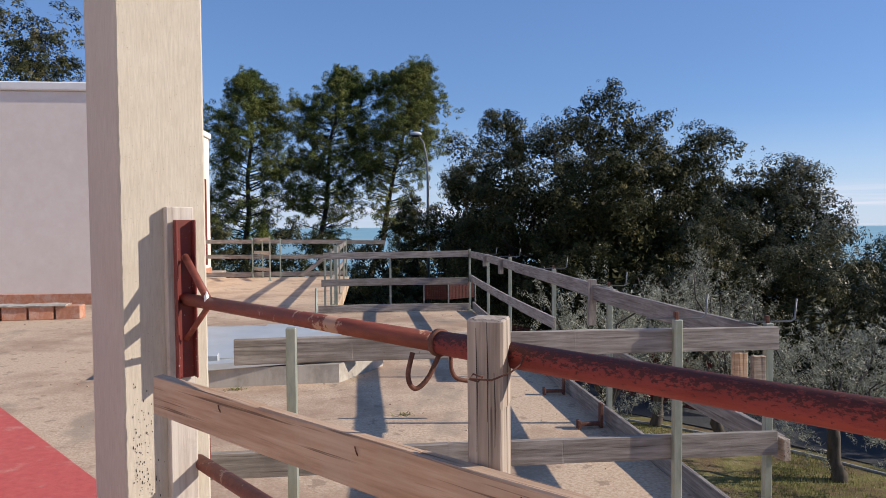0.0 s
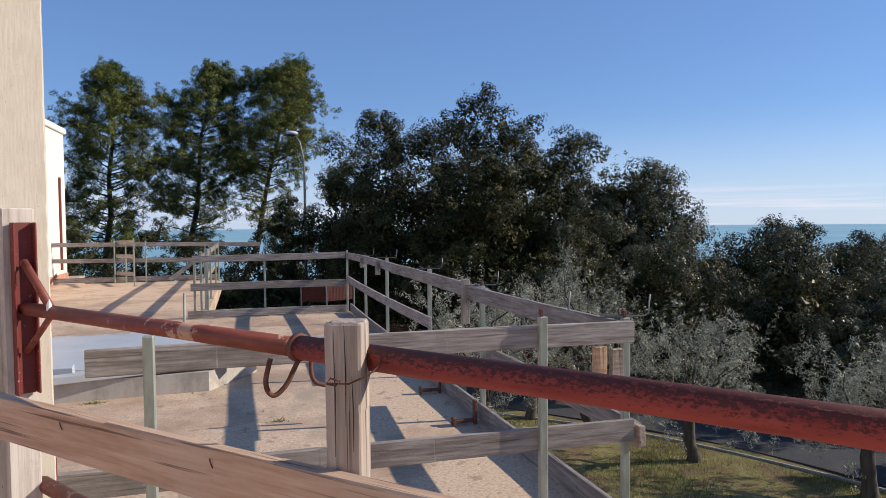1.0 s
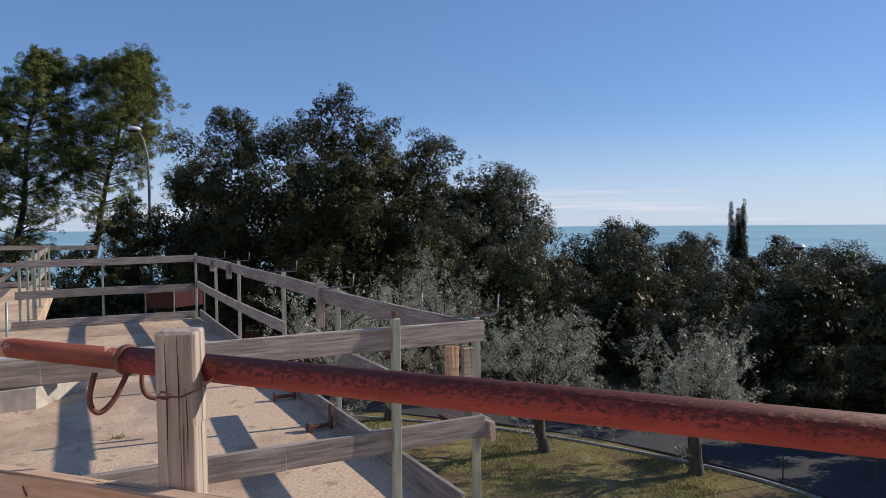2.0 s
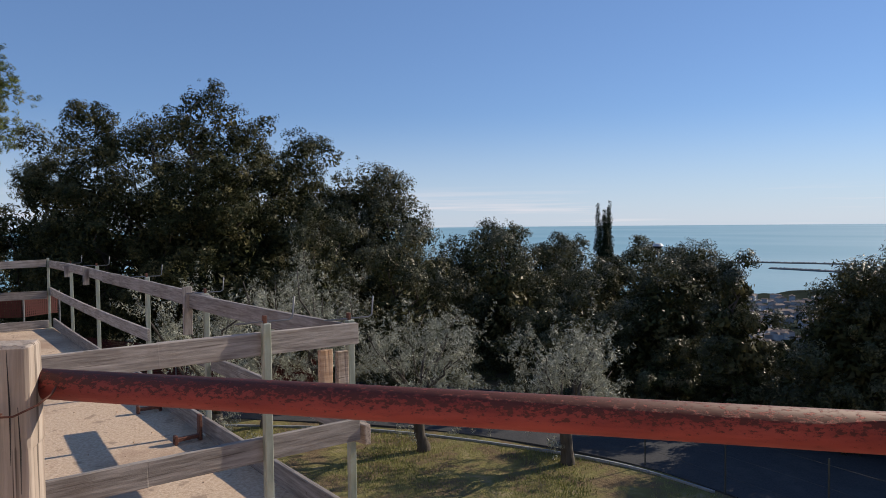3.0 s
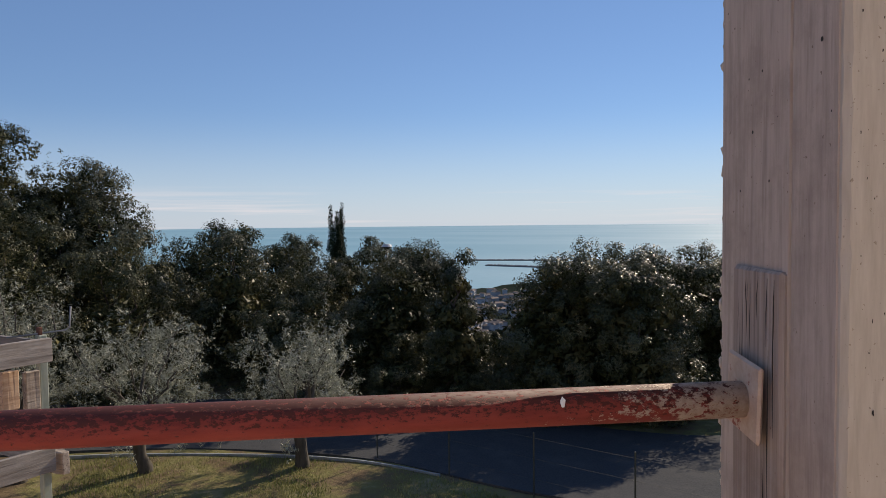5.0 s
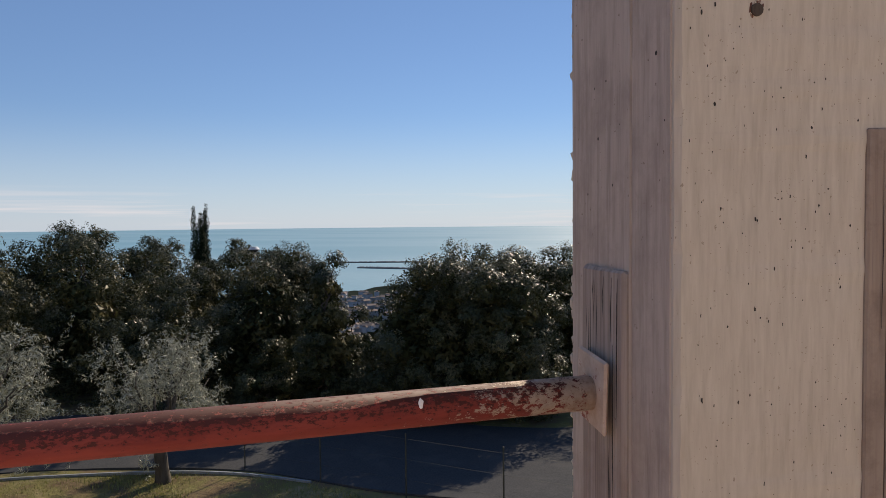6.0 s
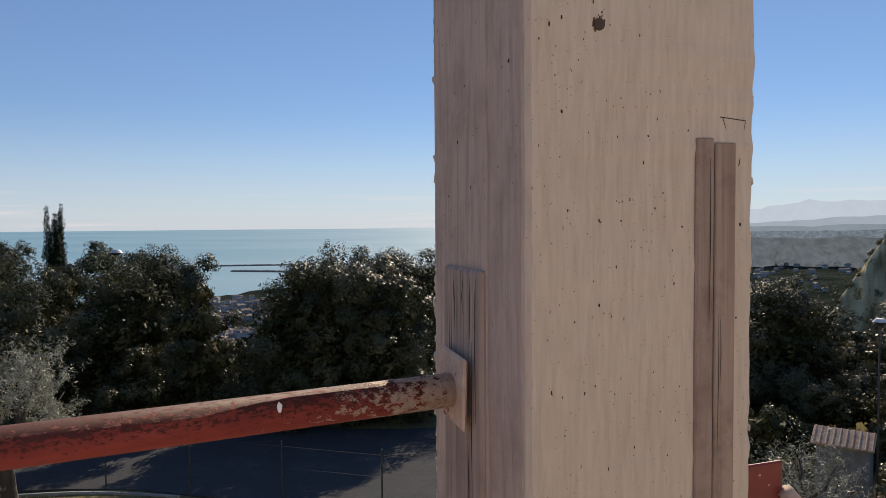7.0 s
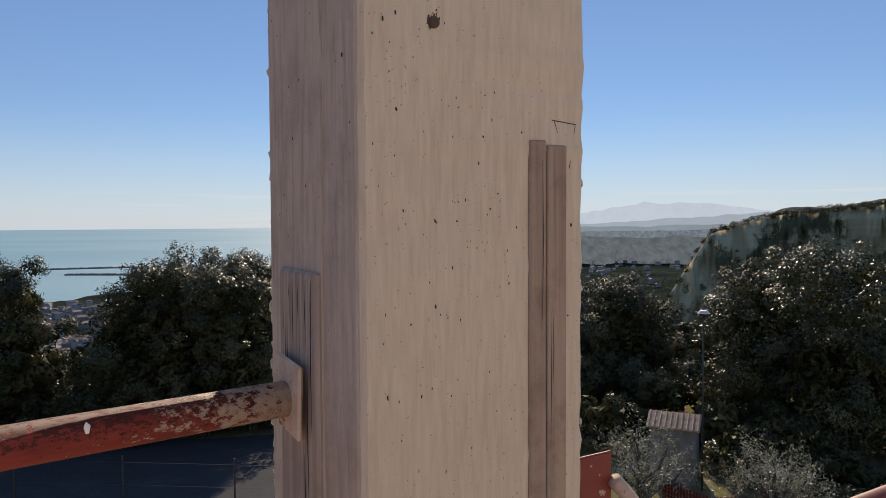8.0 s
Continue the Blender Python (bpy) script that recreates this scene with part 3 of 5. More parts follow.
tagged(part("floor_terrace", extrude_plan([(-14, -7), (1.72, -7), (1.72, 11.1), (-0.55, 11.1), (-0.55, 18.6), (-4.3, 18.6), (-4.3, 21.6), (-14, 21.6)], -0.1, FLOOR), M_FLOOR),
       "dusty unfinished concrete terrace floor", "floor", kind="structure")
tagged(part("wall_below_terrace", extrude_plan([(-13.7, -6.7), (1.5, -6.7), (1.5, 10.9), (-0.75, 10.9), (-0.75, 18.4), (-4.5, 18.4), (-4.5, 21.3), (-13.7, 21.3)], -3.6, -0.104), M_EDGE),
       "grey concrete storey below the terrace", "wall", kind="structure")
tagged(part("floor_red", extrude_plan([(-6, 1.5), (-1.0, 1.5), (-1.05, 3.4), (-2.86, 5.7), (-6, 9.6)], FLOOR + 0.004, FLOOR + 0.012), M_REDFLOOR),
       "red coated strip of floor", "floor", kind="structure")
# unseen wall added behind the camera; closes the place and returns some light
tagged(part("wall_behind", box(14, 0.3, 3.4, bevel=0.01), M_PLASTER, at=pose(-4.6, -4.4, FLOOR + 1.7, 0, 0, -50)), "unseen plain rendered wall added behind the camera", "wall", kind="structure")
# unseen wall added as a reflector that brightens the columns from low down
tagged(part("wall_parapet", box(10, 0.25, 2.1, bevel=0.01), M_PLASTER, at=pose(-1.75, -2.1, FLOOR + 1.05, 0, 0, -50)), "unseen rendered wall added to bounce light onto the columns", "wall", kind="structure")


def white_building():
    b = thing("building", "white rendered building with a thin roof edge", "building", at=pose(-8.98, 16.45, FLOOR))
    bm = box(9.2, 7.1, 3.73, (0, 0, 1.865), bevel=0.02)
    wall = part("wall", bm, M_PLASTER, b)
    part("roof", box(9.3, 7.2, 0.15, (0, 0, 3.808), bevel=0.02), M_WHITE, b, "thin white roof edge")
    part("plinth", box(9.24, 7.14, 0.2, (0, 0, 0.102), bevel=0.01), M_BRICK, b, "exposed red plinth course")
    part("pipe", tube([(4.63, 2.9, 0.3), (4.63, 2.9, 2.6)], 0.03, 8), M_REDSTEEL, wall, "dark red downpipe")
    return b


white_building()


def low_brick_row():
    rng = random.Random(4)
    w = thing("brick_wall", "low row of hollow red bricks with mortar lumps", "wall", at=pose(-5.75, 10.95, FLOOR, 0, 0, 4))
    x = -1.7
    for k in range(9):
        bm = box(0.34, 0.25, 0.2, (x, rng.uniform(-0.03, 0.03), 0.1), bevel=0.008)
        part("brick", bm, M_BRICK, w)
        x += 0.37
    part("mortar", box(3.0, 0.27, 0.03, (-0.25, 0, 0.212), bevel=0.01, rng=rng, wobble=0.006, cuts=14), M_EDGE, w, "grey mortar bed")
    return w


low_brick_row()

# raised slab with sheet metal on it
tagged(part("floor_raised_slab", extrude_plan([(-2.05, 6.12), (-0.28, 6.22), (0.12, 6.9), (-0.25, 8.75), (-2.3, 8.75)], FLOOR - 0.01, 0.345), M_EDGE),
       "raised concrete slab with a board-marked edge", "floor", kind="structure")


def sheet_stack():
    s = thing("metal_sheets", "pale grey metal sheets laid flat on the slab", "sheet metal", at=pose(-1.25, 7.35, 0.345))
    rng = random.Random(2)
    for k, (x, y, w, d, z, r) in enumerate(((-0.5, 0.2, 1.1, 1.9, 0.012, 2), (0.45, 0.35, 0.95, 1.7, 0.016, -3))):
        part("sheet", box(w, d, 0.012, (0, 0, 0), bevel=0.002), M_SHEET, s, at=pose(x, y, z, rng.uniform(-0.5, 0.5), 0.3, r))
    part("edge_profile", box(1.9, 0.12, 0.06, (0, 0, 0), bevel=0.004), M_SHEET, s, "folded metal edge profile", at=pose(0.35, -1.12, 0.04, 0, -1.5, 9))
    part("edge_profile", box(0.5, 0.1, 0.08, (0, 0, 0), bevel=0.004), M_SHEET, s, at=pose(-0.35, -0.98, 0.05, 8, 0, 3))
    return s


sheet_stack()

# ---- columns ----
U, V = Vector((0.507, -0.862, 0)), Vector((0.862, 0.507, 0))
TURN = math.degrees(math.atan2(U.y, U.x))


def rough_column(name, sx, sy, h, seed, chips=()):
    """A concrete column whose edges are chipped; local x and y run along its faces, from the near corner."""
    rng = random.Random(seed)
    bm = bmesh.new()
    n = 190
    loops = []
    for k in range(n + 1):
        z = h * k / n
        ring = []
        for cx, cy in ((0, 0), (sx, 0), (sx, sy), (0, sy)):
            c = 0.005 + 0.004 * max(0, noise.noise((cx * 40, cy * 40 + seed, z * 22))) + max(0, rng.gauss(0, 0.0007))
            f = max(0, noise.noise((cx * 31 + 7, cy * 17, z * 34 + seed)) - 0.12) * 0.010 if chips and (cx, cy) in chips else 0.0
            ix, iy = (1 if cx == 0 else -1), (1 if cy == 0 else -1)
            pts = [(cx - ix * f, cy + iy * c), (cx + ix * c, cy - iy * f * 0.6)]
            if (cx == 0) != (cy == 0):
                pts = pts[::-1]
            ring += [bm.verts.new((px, py, z)) for px, py in pts]
        loops.append(ring)
    m = len(loops[0])
    for a, b in zip(loops, loops[1:]):
        for k in range(m):
            bm.faces.new((a[k], a[(k + 1) % m], b[(k + 1) % m], b[k]))
    bm.faces.new(loops[0][::-1])
    bm.faces.new(loops[-1])
    bmesh.ops.recalc_face_normals(bm, faces=bm.faces[:])
    return bm


def lumps(spots, seed):
    """Small ragged mortar lumps along an edge."""
    rng = random.Random(seed)
    bm = bmesh.new()
    for x, y, z, s in spots:
        m = Matrix.Translation((x, y, z)) @ Matrix.Diagonal((s, s, s * rng.uniform(1.5, 3.0), 1))
        r = bmesh.ops.create_icosphere(bm, subdivisions=1, radius=1, matrix=m)
        for v in r["verts"]:
            v.co += Vector((rng.uniform(-1, 1), rng.uniform(-1, 1), rng.uniform(-1, 1))) * s * 0.3
    return bm


def near_column():
    rng = random.Random(7)
    c = thing("concrete_column", "board-marked raw concrete column with embedded wood battens", "column", at=pose(0.884, -0.032, FLOOR, 0, 0, TURN), kind="structure")
    S = 0.303
    part("shaft", rough_column("shaft", S, 0.30, 3.3, 1, ((0, 0.30), (S, 0))), M_CONC, c)
    spots = [(0.002 + rng.uniform(-0.003, 0.003), 0.298, rng.uniform(0.8, 2.6), rng.uniform(0.0015, 0.0055)) for _ in range(9)]
    spots += [(S - 0.002, 0.003, rng.uniform(0.8, 2.6), rng.uniform(0.001, 0.003)) for _ in range(10)]
    spots += [(0.004, 0.300, z, s) for z, s in ((1.63, 0.0065), (1.655, 0.005), (1.49, 0.0055), (1.25, 0.006), (1.22, 0.005), (1.115, 0.0075), (1.09, 0.006), (1.80, 0.006), (1.36, 0.004))]
    spots += [(rng.uniform(-0.001, 0.006), 0.2985 + rng.uniform(-0.002, 0.0015), rng.uniform(0.75, 1.36), rng.uniform(0.002, 0.0052)) for _ in range(75)]
    part("edge_crust", lumps(spots, 3), M_CONC, c, "ragged mortar crust on the edges", smooth=False)
    # embedded batten on the broad face
    part("batten", box(0.026, 0.012, 1.565, (0.2285, 0.0022, 0.7375), bevel=0.002, rng=rng, wobble=0.0006), M_BATTEN, c, "brown wood batten left in the concrete")
    batten = part("batten", box(0.030, 0.012, 1.560, (0.2570, 0.0012, 0.7355), bevel=0.002, rng=rng, wobble=0.0006), M_BATTEN, c)
    # board on the side face
    side_board = part("side_board", box(0.020, 0.130, 1.38, (0.0, 0.1715, 0.675), bevel=0.004, rng=rng, wobble=0.001), M_SIDE, c, "rough grey board left on the side face")
    for k in range(16):
        y, z0, l = rng.uniform(0.118, 0.226), rng.uniform(0.75, 1.33), rng.uniform(0.05, 0.3)
        z1 = min(z0 + l, 1.355)
        part("split", tube([(-0.0100, y, z0), (-0.0103, y + rng.uniform(-0.002, 0.002), (z0 + z1) / 2), (-0.0100, y + rng.uniform(-0.003, 0.003), z1)], [0.0002, rng.uniform(0.0006, 0.0011), 0.0002], 5), M_DARK, side_board)
    for k in range(4):
        x, z0, l = rng.choice((0.2225, 0.2345, 0.2445, 0.2515, 0.263)) + rng.uniform(-0.002, 0.002), rng.uniform(0.8, 1.35), rng.uniform(0.08, 0.25)
        part("split", tube([(x, -0.0050, z0), (x + 0.001, -0.0052, z0 + l / 2), (x, -0.0050, min(1.505, z0 + l))], [0.0002, 0.0005, 0.0002], 5), M_DARK, batten)
    # the imprints of two form boards on the side face, with a seam between them
    for y0, y1, proud in ((0.010, 0.1015, 0.0016), (0.1035, 0.2935, 0.0030)):
        bm = bmesh.new()
        rows = []
        for k in range(67):
            z = 0.01 + 3.27 * k / 66
            e0, e1 = 0.0012 * noise.noise((z * 9, y0 * 50, 1)), 0.0012 * noise.noise((z * 7, y1 * 50, 4))
            rows.append([bm.verts.new((x, y, z)) for x, y in ((0.001, y0 + e0), (-proud, y0 + e0 + 0.001), (-proud, y1 + e1 - 0.001), (0.001, y1 + e1))])
        for a, b in zip(rows, rows[1:]):
            for k in range(3):
                bm.faces.new((a[k], a[k + 1], b[k + 1], b[k]))
        bmesh.ops.recalc_face_normals(bm, faces=bm.faces[:])
        part("board_imprint", bm, M_IMPRINT, c, "stained imprint of a form board, darkened as the less lit side")
    for a, b in (((0.251, 1.545), (0.289, 1.542)), ((0.255, 1.544), (0.263, 1.522)), ((0.288, 1.541), (0.279, 1.488))):
        part("scored_line", tube([(a[0], 0.0, a[1]), (b[0], 0.0, b[1])], 0.0006, 5), M_DARK, c, "thin dark scored line")
    # tie hole: a dark plug in the face stands in for its inner shade
    bm = bmesh.new()
    bmesh.ops.create_cone(bm, cap_ends=True, segments=16, radius1=0.0070, radius2=0.0066, depth=0.012, matrix=pose(0.087, 0.0035, 1.638, 90))
    part("tie_hole", bm, M_BARK, c, "dark plug for the shade in a round tie hole")
    rim = lumps([(0.087 + rng.uniform(0.0066, 0.0088) * math.cos(a), 0.0012, 1.638 + rng.uniform(0.0070, 0.0095) * math.sin(a), rng.uniform(0.0010, 0.0024)) for a in [k * 0.29 + rng.uniform(-0.1, 0.1) for k in range(22)]], 6)
    part("rust_crumbs", rim, M_RUST, c, "rust crumbs round the hole")
    # blow holes
    bm = bmesh.new()
    for _ in range(520):
        x, z, r = rng.uniform(0.01, 0.285), rng.uniform(0.9, 2.2), abs(rng.gauss(0, 0.0005)) + 0.0003
        if 0.21 < x < 0.27 and z < 1.5:
            continue
        ring = bmesh.ops.create_circle(bm, cap_ends=True, segments=8, radius=r, matrix=pose(x, -0.0006, z, 90) @ Matrix.Diagonal((rng.uniform(0.6, 1.1), rng.uniform(0.8, 2.3), 1, 1)))
        for v in ring["verts"]:
            v.co += Vector((rng.uniform(-1, 1), 0, rng.uniform(-1, 1))) * r * 0.4
    for _ in range(40):
        y, z, r = rng.uniform(0.015, 0.285), rng.uniform(1.4, 2.2), abs(rng.gauss(0, 0.0008)) + 0.0004
        bmesh.ops.create_circle(bm, cap_ends=True, segments=7, radius=r, matrix=pose(-0.0022 if y < 0.1025 else -0.0036, y, z, 90, 0, 90))
    part("pits", bm, M_DARK, c, "tiny dark blow holes", smooth=False)["kind"] = "stuff"
    return c


near_column()


def far_column():
    c = thing("concrete_column", "raw concrete column with a steel channel bolted on", "column", at=pose(-0.728, 2.142, FLOOR, 0, 0, TURN), kind="structure")
    # local x along U is the lit face's outward side: the shaft lies behind it
    part("shaft", rough_column("shaft", 0.47, 0.252, 3.3, 5), M_CONC, c, at=pose(-0.47, 0, 0))
    rng = random.Random(8)
    part("post_board", box(0.032, 0.082, 1.47, (0.016, 0.163, 0.735), bevel=0.003, rng=rng, wobble=0.001, cuts=0), M_WHITEWOOD, c, "whitewashed upright board")
    bm = bmesh.new()
    for _ in range(130):
        y, z = 0.022 + abs(rng.gauss(0.03, 0.025)), rng.gauss(0.74, 0.11)
        if y < 0.115:
            s = rng.uniform(0.0006, 0.0026)
            bmesh.ops.create_circle(bm, cap_ends=True, segments=6, radius=s, matrix=pose(0.0008, y, z, 90, 0, 90) @ Matrix.Diagonal((0.6, rng.uniform(0.8, 2.4), 1, 1)))
    part("flaked_spots", bm, M_DARK, c, "dark flaked spots on the concrete")["kind"] = "stuff"
    return c


far_column()

# ---- red tube guard between the columns ----
PA, PB = Vector((-0.563, 2.196, 1.370)), Vector((1.020, 0.074, 1.388))
PD = (PB - PA).normalized()
PL = (PB - PA).length


def tube_guard():
    g = thing("adjustable_prop", "red-painted telescopic steel prop fixed level between columns", "steel prop")
    m = along(PA, PB)
    ring_s = 1.153 - PL / 2
    part("inner_tube", tube([(-PL / 2 + 0.01, 0, 0), (ring_s, 0, 0)], 0.0185, 24), M_PIPEOLD, g, "rusty brown inner tube", smooth=True, at=m)
    part("outer_tube", tube([(ring_s, 0, 0), (PL / 2 - 0.004, 0, 0)], 0.0218, 28), tube_material(), g, "scuffed red outer tube", smooth=True, at=m)
    part("collar", tube([(ring_s - 0.006, 0, 0), (ring_s + 0.004, 0, 0)], 0.0255, 24), M_RUST, g, smooth=True, at=m)
    # square end plate on the near column
    part("end_plate", box(0.006, 0.092, 0.092, bevel=0.003), M_PIPEPALE, g, "mortar-splashed square end plate", at=Matrix.Translation(PB) @ pose(0, 0, 0, 0, 0, TURN) @ pose(0, 0.0, 0.004, 4))
    # steel channel on the other column, with two struts
    ch = Matrix.Translation(PA) @ pose(0, 0, 0, 0, 0, TURN)
    part("channel_web", box(0.006, 0.050, 0.48, bevel=0.002), M_REDSTEEL, g, "dark red steel channel", at=ch @ pose(0.003, 0.0, -0.0))
    part("channel_flange", box(0.030, 0.006, 0.48, bevel=0.002), M_REDSTEEL, g, at=ch @ pose(0.018, -0.027, -0.0))
    part("channel_flange", box(0.030, 0.006, 0.48, bevel=0.002), M_REDSTEEL, g, at=ch @ pose(0.018, 0.027, -0.0))
    q = PA + PD * 0.17
    part("strut", tube([PA + Vector((0.01, -0.02, 0.13)), q + Vector((0, 0, 0.01))], 0.0115, 12), M_PIPEOLD, g, smooth=True)
    part("strut", tube([PA + Vector((0.01, -0.02, -0.12)), q + Vector((0, 0, -0.01))], 0.0085, 12), M_PIPEOLD, g, smooth=True)
    part("weld", lumps([(q.x, q.y - 0.018, q.z + 0.012, 0.008)], 2), M_WHITE, g, "pale chip at the joint")
    return g


tube_guard()
# paint chip and mortar drops on the tube
_b = thing("paint_chip", "pale flake of mortar stuck on the red tube", "mortar")
_c = PB - PD * 0.225 - V * 0.0190 + Vector((0, 0, 0.009))
part("flake", lumps([(_c.x, _c.y, _c.z, 0.0033)], 9), M_WHITE, _b)


def lower_tube():
    a, b = Vector((-0.556, 2.27, 0.85)), Vector((0.96, 0.10, 0.86))
    g = thing("lower_prop", "rusty red lower guard tube between columns", "steel prop")
    part("tube", tube([a, b], 0.022, 20), M_PIPEOLD, g, smooth=True)
    part("end_plate", box(0.006, 0.1, 0.12, bevel=0.003), M_REDSTEEL, g, at=Matrix.Translation(a - PD * 0.006) @ pose(0, 0, 0, 0, 0, TURN))
    part("end_plate", box(0.006, 0.1, 0.12, bevel=0.003), M_REDSTEEL, g, at=Matrix.Translation(b + PD * 0.003) @ pose(0, 0, 0, 0, 0, TURN))
    return g


lower_tube()


def next_tube():
    """The guard tube that goes on from the near column's other side."""
    base = Vector((0.884, -0.032, 0)) + U * 0.297
    g = thing("side_prop", "red steel bracket with a pale tube on the column side", "steel prop")
    m = Matrix.Translation(base + V * 0.07 + Vector((0, 0, 1.12))) @ pose(0, 0, 0, 0, 0, TURN)
    part("channel_web", box(0.006, 0.12, 0.36, bevel=0.002), M_REDSTEEL, g, at=m @ pose(0.004, 0, 0))
    part("channel_flange", box(0.088, 0.006, 0.36, bevel=0.002), M_REDSTEEL, g, at=m @ pose(0.049, -0.03, -0.012))
    a = base + U * 0.09 + V * 0.03 + Vector((0, 0, 1.25))
    part("strut", tube([a, a + U * 0.16 + Vector((0, 0, -0.17))], 0.0105, 14), M_PIPEPALE, g, "pale steel strut", smooth=True)
    part("tube", tube([base + U * 0.01 + V * 0.05 + Vector((0, 0, 1.06)), base + U * 1.9 + V * 0.05 + Vector((0, 0, 1.06))], 0.0235, 18), M_PIPEOLD, g, smooth=True)
    return g


next_tube()


# ---- timber post, plank, hook ----
def timber_post():
    rng = random.Random(3)
    p = thing("timber_post", "short weathered timber post with split grain", "post", at=pose(0.192, 1.12, 0, 0, 0, -27))
    bm = box(1.263, 0.054, 0.060, bevel=0.004, cuts=8, rng=rng, wobble=0.0012)
    part("timber", bm, M_POST, p, at=pose(0, 0, FLOOR + 0.6315, 0, -90, 0))
    for x, z, l in ((0.006, 1.36, 0.16), (-0.012, 1.33, 0.2), (0.018, 1.30, 0.12)):
        part("crack", tube([(x, -0.0301, z - l / 2), (x + 0.001, -0.0303, z), (x - 0.001, -0.0301, z + l / 2)], [0.0003, 0.0011, 0.0004], 5), M_DARK, p, "dark drying crack")
    return p


timber_post()
_w = thing("tie_wire", "twisted rusty wire binding tube to post", "wire")
_pts = [(x - 0.004, y - 0.024, z) for x, y, z in ((0.157, 1.106, 1.352), (0.170, 1.096, 1.350), (0.178, 1.095, 1.357), (0.163, 1.102, 1.361), (0.157, 1.105, 1.353), (0.190, 1.090, 1.353), (0.218, 1.081, 1.366), (0.236, 1.090, 1.376), (0.246, 1.112, 1.383), (0.256, 1.14, 1.385))]
part("wire", tube(_pts, 0.0016, 6), M_RUST, _w, smooth=True)

_pl = thing("guard_plank", "warm brown weathered guard plank with nails", "plank")
plank((-0.538, 1.834, 1.166), (0.703, 0.505, 1.166), 0.098, 0.028, M_WARM, "board", _pl, 21)
for _s in (0.17, 0.42, 0.62, 0.75):
    _q = Vector((-0.538, 1.834, 1.185)).lerp(Vector((0.703, 0.505, 1.185)), _s) - Vector((0.7, 0.66, 0)) * 0.0155
    part("nail", tube([_q + Vector((0.002, 0, -0.009)), _q + Vector((-0.001, -0.003, 0.0)), _q + Vector((-0.003, -0.002, 0.009))], 0.0014, 6), M_RUST, _pl, "bent rusty nail")


def rounded(pts, n=6):
    """The same way with n steps between the points, on a smooth curve."""
    out = []
    for k in range(len(pts) - 1):
        p0, p1, p2, p3 = (Vector(pts[min(max(j, 0), len(pts) - 1)]) for j in (k - 1, k, k + 1, k + 2))
        for i in range(n):
            f = i / n
            out.append(0.5 * (2 * p1 + (p2 - p0) * f + (2 * p0 - 5 * p1 + 4 * p2 - p3) * f * f + (3 * p1 - p0 - 3 * p2 + p3) * f ** 3))
    return out + [Vector(pts[-1])]


def prop_hook():
    c = PA + PD * 1.13
    e = Vector((1, 0, 0)) * 1.0
    h = thing("prop_pin", "bent rusty pin hanging from the prop collar", "steel pin", at=Matrix.Translation(c))
    j = [(0.015, -0.02, -0.015), (0.004, -0.03, -0.035), (-0.008, -0.034, -0.058), (-0.022, -0.036, -0.074), (-0.034, -0.037, -0.079), (-0.043, -0.037, -0.070), (-0.046, -0.036, -0.052), (-0.041, -0.034, -0.028), (-0.037, -0.032, -0.014)]
    part("hook", tube(rounded(j), 0.0046, 10), M_RUST, h, smooth=True)
    u = [(0.035, -0.015, -0.022), (0.034, -0.02, -0.045), (0.040, -0.022, -0.062), (0.055, -0.02, -0.070), (0.09, -0.01, -0.076)]
    part("loop", tube(rounded(u), 0.004, 10), M_RUST, h, smooth=True)
    return h


prop_hook()


# ---- railings of the terrace ----
def guard_post(x, y, z0, top, turn=0, bracket=True, lean=0.0, label="galvanised clamp post with a bent rod on top"):
    g = thing("guard_post", label, "railing post", at=pose(x, y, z0, lean, 0, turn), group="posts of the guard rail")
    h = top - z0
    post = part("post", box(0.035, 0.030, h, (0, 0, h / 2), bevel=0.004), M_ZINC, g)
    if bracket:
        part("arm", tube([(-0.13, 0, h + 0.006), (0.10, 0, h + 0.004), (0.118, 0, h + 0.014), (0.125, 0, h + 0.10)], 0.0036, 8), M_POLE, post, "bent steel rod", smooth=True)
    part("foot", box(0.09, 0.10, 0.012, (0.0, 0, 0.006), bevel=0.002), M_ZINC, g)
    if bracket:
        part("clip", box(0.014, 0.022, 0.035, (-0.006, 0, h + 0.014), bevel=0.002), M_RUST, post, "rusty holding clip")
    return g


RX = 1.66
for _y, _t in ((9.75, 1.13), (8.2, 1.17), (6.2, 1.165), (4.72, 1.14)):
    guard_post(RX, _y, FLOOR, _t, 0)
guard_post(1.214, 2.66, FLOOR, 1.205, 0, label="pale green galvanised post of the cross rail")
guard_post(-0.267, 2.40, FLOOR, 1.245, 0, bracket=False, label="thin galvanised post beside the column")
guard_post(1.665, 2.775, -2.95, 1.165, 0, label="tall galvanised corner post reaching the ground")


def rail(label, *boards):
    r = thing("guard_rail", label, "railing", group="timber guard rails")
    for k, (a, b, h) in enumerate(boards):
        plank(a, b, h, 0.027, M_GREY, "board", r, k + int(a[1] * 10))
    return r


